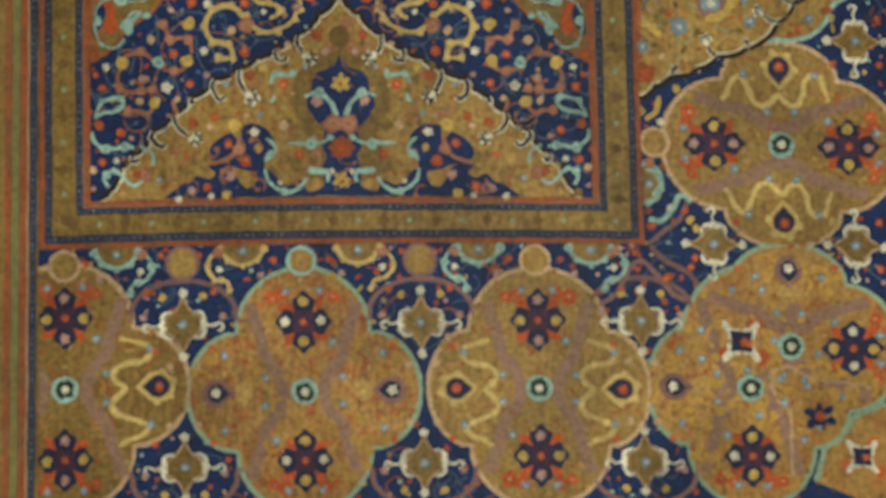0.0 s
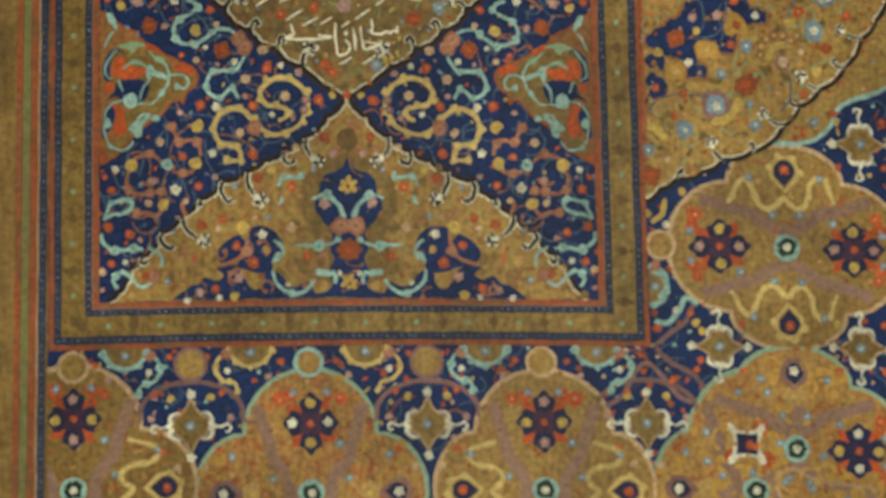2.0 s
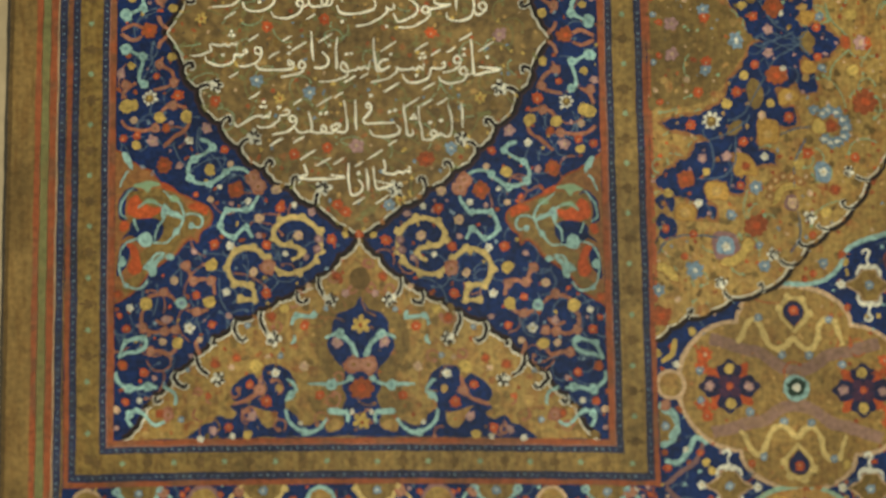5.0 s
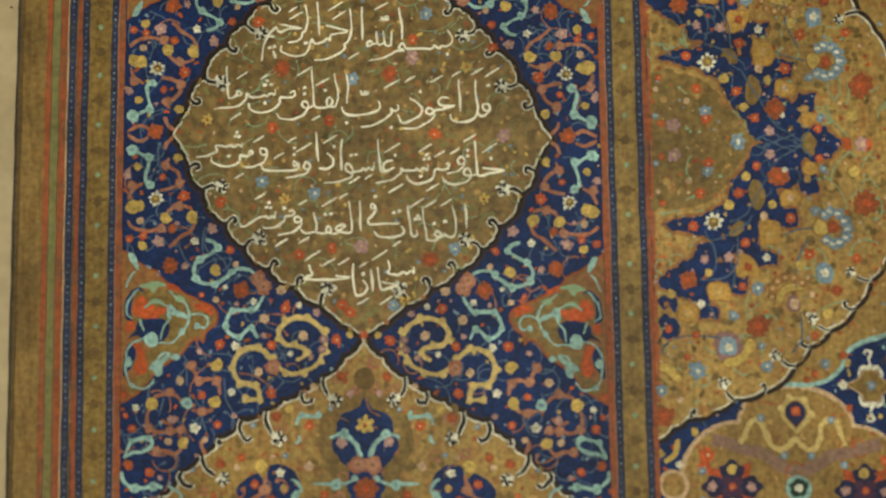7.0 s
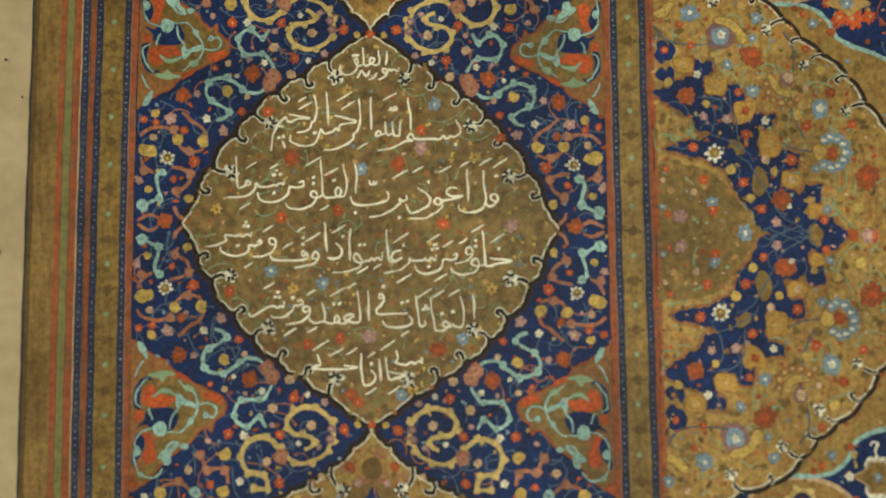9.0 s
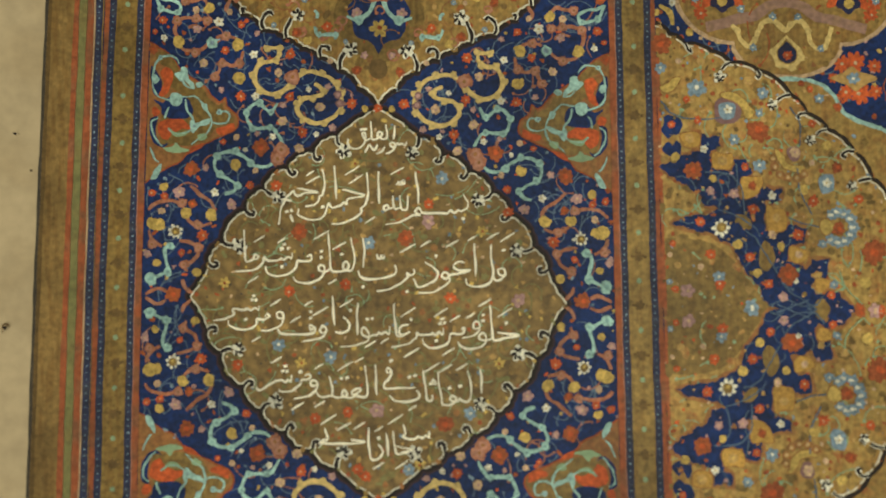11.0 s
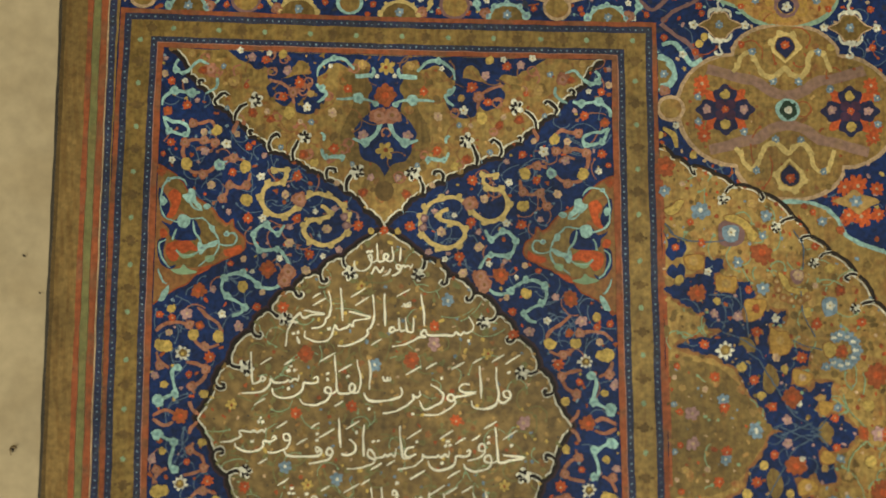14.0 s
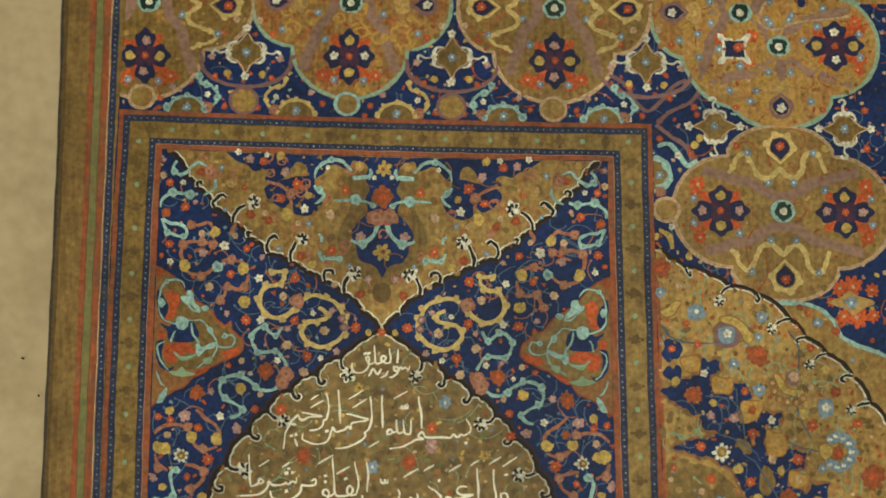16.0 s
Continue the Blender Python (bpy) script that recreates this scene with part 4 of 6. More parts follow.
# last line
pen([[(11.3, -29.1), (11.2, -30.6), (10.6, -30.0), (9.8, -30.7), (8.9, -30.3), (7.8, -30.8), (6.0, -30.6), (5.3, -30.3), (6.0, -29.7), (5.5, -27.7)], [(4.0, -32.3), (6.0, -32.9), (7.7, -33.2), (5.5, -33.9), (4.0, -34.2), (3.6, -32.3), (3.2, -29.2)]])
pen([[(1.6, -29.5), (2.0, -32.0), (2.1, -34.6)], [(-0.1, -32.1), (0.9, -33.7), (0.0, -35.1), (-1.5, -35.5), (-2.1, -34.6)], [(-2.3, -28.4), (-2.2, -31.5), (-2.0, -34.9)]], [(0.1, -30.7)])
pen([[(-6.1, -31.1), (-3.0, -31.6), (-6.6, -32.0), (-10.1, -32.1), (-11.8, -31.9), (-13.2, -31.9), (-12.2, -31.3), (-11.3, -31.0), (-12.0, -28.8)]])
VOWELS = [(-15.6, 28.5), (-5.9, 29.3), (4.5, 29.5), (-1.7, 18.0), (5.1, 26.9), (-5.0, 27.4), (-14.9, 26.9), (-27.0, 13.2), (-21.9, 13.0), (-12.8, 14.3), (-8.8, 11.9), (-28.3, 3.9), (-10.3, 3.7), (6.8, 11.6), (16.9, 13.0), (10.9, 12.9), (21.4, 14.2), (29.5, 14.6), (26.1, 14.9)]
VOWELS += [(-23.1, -1.1), (-15.7, -1.1), (-13.0, -2.8), (-7.1, -1.0), (-18.7, -4.9), (-27.5, -9.3), (6.9, -2.8), (14.2, -2.7), (17.4, -4.0), (20.9, -3.2), (28.6, -2.4), (24.2, -0.3), (-1.7, -10.0), (1.5, -9.2), (7.5, -11.7), (15.7, -11.5)]
VOWELS += [(-22.8, -13.8), (-13.3, -15.1), (-7.4, -15.0), (-18.1, -24.0), (-13.1, -23.5), (7.6, -24.0), (12.0, -15.1), (15.2, -15.1), (18.7, -14.8), (-4.2, -13.6), (-11.1, -26.8), (-7.7, -28.3), (-4.3, -28.1), (0.1, -28.7), (3.8, -26.6), (5.1, -36.4), (-0.1, -36.8)]
for i, p in enumerate(VOWELS):
    k = 0.75 + 0.2 * ((i * 7) % 4)
    stroke("vowel_mark", [Vector((p[0] - 1.3 * k, p[1] - 0.8 * k)), Vector(p), Vector((p[0] + 1.3 * k, p[1] + 0.8 * k))], 0.44, INK, 14, medallion, taper=0.4)

# flowers and faint stems on the medallion
vines("stem_tracery", OVAL, 60, SAGE, 0.2, 9, medallion, "faint green stems on dull gold")
vines("stem_tracery", OVAL, 120, GREEN, 0.3, 9, medallion, "faint green stems on dull gold")
sprinkle("floret_scatter", OVAL, 760, [(YELLOW, 0.6), (COPPER, 0.8), (AMBER, 0.7), (AMBER, 0.5), (GREEN, 0.9), (PEACH, 0.45), (BAND, 1.0), (RUST, 0.6), (SKY, 0.5), (GREEN, 0.8), (BROWN, 0.9), (UMBRA, 0.6), (UMBRA, 0.45), (GALL, 0.3)], 9, medallion, "small faint florets on dull gold", gap=1.35)
for kind, r, pl in (("orange", 1.8, [(-17.7, 15.4), (-7.4, 3.4), (-20.2, 1.3), (16.3, 0.4), (-31.5, -15.0), (-14.2, -26.7), (-6.8, -25.0), (-4.8, -37.5), (-23.3, 25.3), (11.6, 21.8), (-2.9, -39.2), (29.6, 20.4)]), ("rust", 2.4, [(6.4, 13.9), (14.9, -27.6), (-18.1, 15.0)]),
                    ("sky", 2.0, [(14.9, 28.0), (-10.6, -12.9), (20.6, -25.0), (6.6, -37.6), (-22.4, -10.5), (-2.0, 12.7)]), ("pink", 2.2, [(11.6, 17.9), (-0.3, -24.7), (31.8, 0.4)]), ("star", 1.8, [(-34.7, 3.0), (27.1, -13.9), (-5.2, 30.9), (23.8, 15.8), (-17.3, -14.5), (9.1, -36.4)])):
    for p in pl:
        flower(kind, p[0], p[1], r, 11, medallion)

# hooks and small white sprays where the lobes meet
def hook(path, parent, head=None, k=1.0):
    stroke("hook_edge", smooth(path, 5), 1.35 * k, WHITE, 10, parent, taper=0.15)
    stroke("hook", smooth(path, 5), 0.8 * k, BLACK, 11.5, parent, taper=0.3)
    if head:
        e, o = Vector(head), Vector(path[-1])
        away = math.atan2(e.y - o.y, e.x - o.x)
        flower("white_spray", e.x, e.y, 2.45 * k, 10.5, parent)
        for j in range(5):
            a = away + (j - 2) * 0.95
            flower("speck", e.x + k * math.cos(a), e.y + k * math.sin(a), 0.5 * k, 12.5, parent, sx=1.9, turn=a + 0.4)

def lobe_hook(p, d, parent, spray, curl):
    """A hook that leaves the edge at p along d and curls to one side."""
    o, d = Vector(p), Vector(d)
    m = Vector((-d.y, d.x)) * curl
    if spray:
        hook([o - d * 0.1, o + d * 0.35 + m * 0.14, o + d * 0.7 + m * 0.08], parent, o + d * 1.15)
    else:
        hook([o - d * 0.1, o + d * 0.45 + m * 0.3, o + d * 0.95 + m * 0.2, o + d * 0.95 - m * 0.25, o + d * 0.6 - m * 0.25], parent)

for i, p in enumerate(CUSPS[1:-1]):
    for u, v in corners(p[0], p[1]):
        spray = i in (0, 3, 5)
        d = Vector((-u, -v * 0.55)).normalized() * (3.0 if spray else 1.7)
        lobe_hook((u, v), d, medallion, spray, 1 if u * v > 0 else -1)
ARCH_HOOKS = [
    ([(44.4, 78.6), (44.6, 79.5), (43.8, 79.9), (43.5, 79.2)], None),
    ([(40.1, 73.6), (40.6, 74.7), (39.7, 75.9), (38.4, 76.8), (37.5, 76.1)], None),
    ([(35.6, 69.9), (35.5, 71.6), (34.5, 73.2), (32.9, 74.3)], (31, 75.1)),
    ([(31.8, 66.5), (32.1, 67.5), (31.2, 67.4)], None),
    ([(26.9, 62.6), (27.5, 64.3), (26.8, 66), (25.7, 66.9), (24.8, 66.2)], None),
    ([(21.6, 60.6), (21.7, 62.5), (21, 64.3), (20.4, 65.6)], (19.1, 66.4)),
    ([(13.5, 56.3), (13.8, 57.6), (13.2, 58.7), (11.9, 58.6), (11.6, 57.8)], None),
    ([(8.9, 53.3), (9, 55), (8.4, 56.5), (8, 57.3)], (6.5, 58.1)),
]
for s in (1, -1):
    for t in (1, -1):
        for path, head in ARCH_HOOKS:
            hook([(s * p[0], t * p[1]) for p in path], arches[0 if t > 0 else 1], (s * head[0], t * head[1]) if head else None)
# inside the arches: blue vase on the axis, roundels and a strip of flowers at the base
STRIP = [(38, 88), (32.8, 87.9), (27.4, 88.1), (21.9, 87.9), (16.8, 88), (11.1, 87.9), (5.7, 87.7), (4, 86), (5.6, 86.3), (7.4, 86.5), (8.3, 84.4), (9.4, 84.3), (11.3, 85.2), (13, 84.9), (14.4, 82.9), (16.1, 81.7), (18, 81.9), (18.5, 84.4), (20.2, 85.7), (21.7, 84.7), (23.4, 81.9), (25, 80.7), (27.1, 80.2), (28.4, 81.3), (26.9, 82.5), (28.6, 83.6), (31, 83), (32.4, 84.4), (34.3, 84.9), (36.2, 86.3)]
ROUNDEL = [(28.4, 78.7), (26.9, 80.2), (24.4, 80.9), (22.4, 81.5), (19.1, 82.3), (16.6, 81.7), (16.3, 80), (14.7, 78.9), (14.3, 76.1), (15.4, 73.8), (17.5, 72.3), (19.5, 72), (21.3, 72.9), (21.9, 75.5), (23.6, 74), (25.9, 74.9), (27.8, 76.7)]
ARCH_SCROLLS = [
    (MINT, 0.85, [(16.4, 81.7), (16, 84), (14.4, 85.6), (12.4, 86.6), (10.2, 86.4), (8.5, 85), (7.5, 83.7)]),
    (MINT, 1.3, [(7.3, 82.1), (5.4, 82.2), (3.5, 82.4)]),
    (MINT, 0.8, [(3.5, 81.7), (2.9, 83.4), (3.2, 84.6)]),
    (MINT, 0.8, [(16.4, 80), (15.6, 78.4), (14.2, 77.7), (14.9, 76.1), (16.2, 75.2)]),
    (MINT, 0.75, [(11.6, 76.2), (9.2, 76.3), (6.5, 76.4), (3.8, 76), (1.9, 74.8)]),
    (MINT, 0.9, [(7.7, 66.4), (5.3, 65.5), (3.2, 66.5), (1.6, 68.5), (0.9, 70.5)]),
    (MINT, 0.8, [(15, 63.5), (14.2, 61.6), (11.9, 61.7), (9.8, 61.7), (10.3, 60.5)]),
    (MINT, 0.7, [(15.2, 67.6), (14.4, 66.8), (14.4, 65.7)]),
    (TERRA, 0.9, [(27.9, 80.6), (24.7, 79.6), (22.5, 77.8), (21.8, 74.5)]),
    (MINT, 0.7, [(48.8, 81), (46.8, 82.8), (44.7, 84.8), (42.4, 83.9)]),
    (MINT, 0.7, [(40.3, 80.5), (40.4, 78.2), (43, 76.5)]),
    (TERRA, 0.55, [(36, 81.2), (36.4, 83.2), (34.7, 84.1)]),
    (TERRA, 0.5, [(32.5, 78.4), (33.6, 79.6), (32.5, 80.5)]),
]
ARCH_NODES = [(12.4, 86.6, 0.9), (15.3, 78.7, 0.9), (6.5, 76.4, 1.3), (4.6, 65.6, 1.2), (2.3, 75.1, 0.75), (10.2, 61.7, 0.75), (13.9, 61.6, 0.75)]
ARCH_FLOWERS = {
    "orange": [(9, 78.6, 1.49), (12.2, 63.8, 1.66), (28.7, 85.5, 1.49), (20.4, 80, 1.82), (24.3, 76.3, 1.49), (33.2, 78.7, 0.99)],
    "rust": [(19.2, 61.9, 1.49), (43.7, 82.4, 1.33), (5.1, 53.1, 1.49), (31.6, 72, 1.49), (27.1, 70.6, 1.33)],
    "yellow": [(16.5, 60.1, 1.33), (24.6, 87.1, 1.33), (22.8, 72.3, 1.82)],
    "pink": [(32.1, 86, 1.33), (23.6, 83.1, 1.49), (5.3, 67.3, 1.66), (3.2, 56.8, 1.16)],
    "white": [(28, 87.3, 0.99), (34.9, 87.8, 1.16), (18.6, 73.9, 1.49), (13.3, 84.6, 0.83), (2.2, 82.3, 0.83)],
    "terra_ring": [(22, 77.5, 1.33), (41.9, 82.6, 1.66)],
    "amber": [(17.9, 77.2, 1.16), (46.7, 86.6, 1.16), (36.3, 79.7, 1.66), (5.6, 85.1, 1.49)],
    "sky": [(39, 83.7, 0.99), (17.4, 70.2, 0.99), (37.7, 73.1, 0.83), (24.6, 63.7, 0.99), (7.6, 60.1, 0.83)],
    "peach": [(12.4, 72.5, 1.49), (28, 72.6, 0.99), (11.1, 55.2, 0.99), (20.1, 70.3, 0.83)],
}
for t, a in ((1, arches[0]), (-1, arches[1])):
    half = [(0, 57.3), (1.7, 60.0), (4.6, 61.0), (6.0, 62.9), (6.3, 65.1), (7.4, 68.0), (5.6, 71.2), (3.6, 73.4), (4.2, 76.8), (3.3, 79.0), (4.3, 82.0), (3.8, 84.6), (5.0, 86.3), (6.5, PY - 0.3)]
    shape = smooth([(p[0], t * p[1]) for p in half], 4)
    field("blue_vase", shape + [Vector((-p.x, p.y)) for p in shape[::-1]][1:], BLUE, 9, a, "lapis blue vase of flowers")
    for s in (1, -1):
        def held(pts):
            return [Vector((s * p.x, t * min(p.y, PY - 0.35 + 0.002 * p.x))) for p in smooth(pts, 4, True)]
        field("blue_strip", held(STRIP), BLUE, 9.0, a)
        field("blue_roundel", held(ROUNDEL), BLUE, 9.0, a)
        for mat, w, pts in ARCH_SCROLLS:
            stroke("scroll_leaf", smooth([(s * p[0], t * p[1]) for p in pts], 5), w, mat, 10, a, taper=0.4)
        for u, v, r in ARCH_NODES:
            flower("node", s * u, t * v, r, 11, a)
        for kind, places in ARCH_FLOWERS.items():
            for u, v, r in places:
                flower(kind, s * u, t * v, r, 11, a)
        flower("terra_ring", s * 1.6, t * 72.2, 2.0, 12, a, turn=0, sx=1.15)
        stroke("mint_stalk", smooth([(s * 1.2, t * 70.6), (s * 2.2, t * 67.6), (s * 4.4, t * 66.0)], 4), 0.9, MINT, 10, a, taper=0.5)
    flower("star", 0, t * 63.5, 2.9, 12, a)
    flower("rust", 0, t * 77.3, 3.3, 12, a)
    flower("star", 0, t * 84.4, 2.6, 12, a)
    field("dark_boss", [Vector((2.3 * math.cos(k * 0.393), t * 53.6 + 2.5 * math.sin(k * 0.393))) for k in range(16)], UMBRA, 10, a)
    sprinkle("floret_scatter", ARCHES[0 if t > 0 else 1], 210, [(WARM, 1.2), (AMBER, 0.6), (BAND, 1.3), (RUST, 0.5), (BAND, 1.0), (BROWN, 1.1), (COPPER, 0.8)], 8, a, "small florets on bright gold", gap=1.7)
    vines("stem_tracery", ARCHES[0 if t > 0 else 1], 40, COPPER, 0.25, 9, a, "fine copper-coloured stems on gold")
    vines("curl_ornament", ARCHES[0 if t > 0 else 1], 26, TERRA, 0.4, 9.3, a, "small terracotta curls on gold", curl=(0.3, 0.55))
    wash = smooth([(0, t * 54.5), (5.5, t * 57.6), (9.6, t * 62.5), (10.6, t * 67.5), (9.0, t * 71.6), (7.6, t * 75.2), (9.4, t * 78.4), (11.2, t * 81.2), (8.4, t * 83.4), (5.2, t * 84.6)], 4)
    field("olive_wash", wash + [Vector((-p.x, p.y)) for p in wash[:0:-1]], BAND, 8, a, "darker olive wash round the vase")

# ---- quatrefoil medallions of the border ----
def clamp(p):
    return Vector((max(p[0], -66.0), p[1]))

def bud(c, way, parent, rim, heart, r):
    """A drop-shaped bud, pointed towards the middle of its medallion, in a scalloped collar."""
    def drop(k):
        pts = [(math.cos(a), 0.95 * math.sin(a)) for a in [-2.0 + 4.0 * i / 12 for i in range(13)]] + [(-1.35, 0)]
        ca, sa = math.cos(way), math.sin(way)
        return [Vector((c[0] + k * (x * ca - y * sa), c[1] + k * (x * sa + y * ca))) for x, y in pts]
    stroke("collar", drop(r), 0.95, rim, 6, parent, True, wobble=0.2)
    if rim is STRAW:
        for p in drop(r * 1.12)[1:12:3]:
            flower("straw", p.x, p.y, 1.15, 7, parent)
    field("bud", drop(r * 0.76), DUSK, 8, parent)
    flower(heart, c[0] + 0.3 * math.cos(way), c[1] + 0.3 * math.sin(way), 1.55, 10, parent)

def quatrefoil(u, v, hw, hh, nx, ny, rim, fill, garland, upright=True, axes=(1, -1), sides=(1, -1)):
    """Four lobes round a green eye: cross-shaped blossoms on one axis, buds on the other, two mauve ribbons between."""
    def lobe(side):
        out = []
        for i in range(14):
            a = math.pi * i / 14 - math.pi / 2
            c, s = math.cos(a), math.sin(a)
            e = {0: (nx + (hw - nx) * c, ny * s), 1: (-nx * s, ny + (hh - ny) * c), 2: (-nx - (hw - nx) * c, -ny * s), 3: (nx * s, -ny - (hh - ny) * c)}[side]
            out.append(clamp((u + e[0], v + e[1])))
        return out
    outline = lobe(0) + lobe(1) + lobe(2) + lobe(3)
    body = field("quatrefoil", outline, fill, 4, sheet, "gold quatrefoil medallion with " + ("turquoise" if rim is MINT else "pale peach") + " outline")
    tagged(body, group="border quatrefoils")
    stroke("outline", outline, 2.0, RIM if rim is MINT else rim, 3, body, True, rise=0.3)
    def at(a, b):
        return (u + a, v + b) if upright else (u + b, v + a)
    long_, wide = (hh, hw) if upright else (hw, hh)
    seen = lambda p: p[0] > -65.2
    for s in (1, -1):
        pts = [at(s * a * wide / 24.5, b * long_ / 26) for a, b in ((11.6, -19), (10.4, -15), (9.0, -11), (8.2, -7.4), (5.4, -3.9), (4.2, 0), (5.4, 3.9), (8.2, 7.4), (9.0, 11), (10.4, 15), (11.6, 19))]
        stroke("mauve_ribbon", [clamp(p) for p in smooth(pts, 4)], 2.6, VEIL, 5, body, rise=0.4)
        # blossom with four blue petals on orange
        cv = s * long_ * 0.575
        c = at(0, cv)
        if s in axes and seen((c[0] - 3, 0)):
            tall = 6.5 if upright else 5.7
            flower("orange_flame", c[0], c[1], 6.0, 5, body, turn=random.uniform(-0.15, 0.15))
            flower("blue_cross", c[0], c[1], tall, 6, body, turn=0, sx=6.4 / 7.2 if upright else 7.2 / 6.3)
            flower("plum_heart", c[0], c[1], 2.9, 7, body, turn=0)
            for sg in (1, -1):
                for off in (4.0, 6.6):
                    e = at(sg * off, cv + s * (5.2 if off > 5 else 6.0))
                    flower("orange", e[0], e[1], random.uniform(1.8, 2.7), 5, body)
        for da, db, kind in () if s not in axes else ((3.8, 0, "yellow" if garland else "white"), (-3.8, 0, "yellow" if garland else "white"), (0, 4.3, "pink" if garland else "yellow"), (0, -4.3, "pink" if garland else "yellow"), (0, 0, "orange")):
            p = at(da, cv + db)
            if seen(p):
                flower(kind, p[0], p[1], 1.5 if kind != "orange" else 1.2, 9, body)
        # bud on the other axis
        b = at(s * wide * 0.76, 0)
        if seen(b) and s in sides:
            way = (0 if s > 0 else math.pi) if upright else (math.pi / 2 if s > 0 else -math.pi / 2)
            if garland:
                bud(b, way, body, STRAW, "orange", 3.1)
                pts = [at(s * a * wide / 24.5, c) for a, c in ((11.0, 10.6), (14.0, 9.7), (16.6, 8.8), (17.1, 7.0), (15.5, 5.5), (12.4, 5.1), (10.4, 4.2), (9.5, 2.8), (10.5, 1.1), (12.1, -0.2), (10.5, -1.8), (9.3, -3.5), (10.2, -5.4), (12.3, -6.4), (14.9, -7.4), (16.7, -8.7), (15.2, -10.5), (12.5, -11.4), (10.8, -12.6))]
                path = smooth(pts, 5)
                stroke("yellow_garland", path, 1.25, STRAW, 6, body, taper=0.3, wobble=0.15)
                for p in pts[2:-1:3]:
                    flower("straw", p[0], p[1], 1.0, 7, body)
            else:
                e = at(s * wide * 0.52, 0)
                bud(b, way, body, MAUVE, "white", 2.7)
                flower("amber", e[0], e[1], 2.6, 6, body, turn=way + math.pi / 2, sx=1.3)
        for a, b in ((8.2, 3.0), (8.2, -3.0), (17, 8), (17, -8), (3.6, 21.5), (-3.6, 21.5), (6.2, 10.5), (-6.2, -10.5)):
            p = at(s * a * wide / 24.5, s * b * long_ / 26)
            if seen(p):
                flower("sky", p[0], p[1], 1.25, 7, body)
    disc = [Vector((u + 2.9 * math.cos(a * 0.3142), v + 2.9 * math.sin(a * 0.3142))) for a in range(20)]
    field("turquoise_disc", disc, MINT, 7, body)
    flower("eye", u, v, 2.05, 9, body)
    flower("white", u, v, 0.95, 12, body)
    if not garland:
        vines("stem_tracery", outline, 38, ORPIMENT, 0.75, 5 if upright else 5.45, body, "scrolling yellow stems on gold", curl=(0.15, 0.4))
    vines("stem_tracery", outline, 14 if not garland else 10, RUST, 0.3, 5, body, "fine rust-coloured stems on gold")
    sprinkle("floret_scatter", outline, 130, [(COPPER, 0.9), (BAND, 1.0), (WARM, 1.2), (PEACH, 0.3), (AMBER, 0.8), (BROWN, 0.9), (RUST, 0.7)], 4, body, "small painted florets on gold", gap=1.8)
    return body, outline

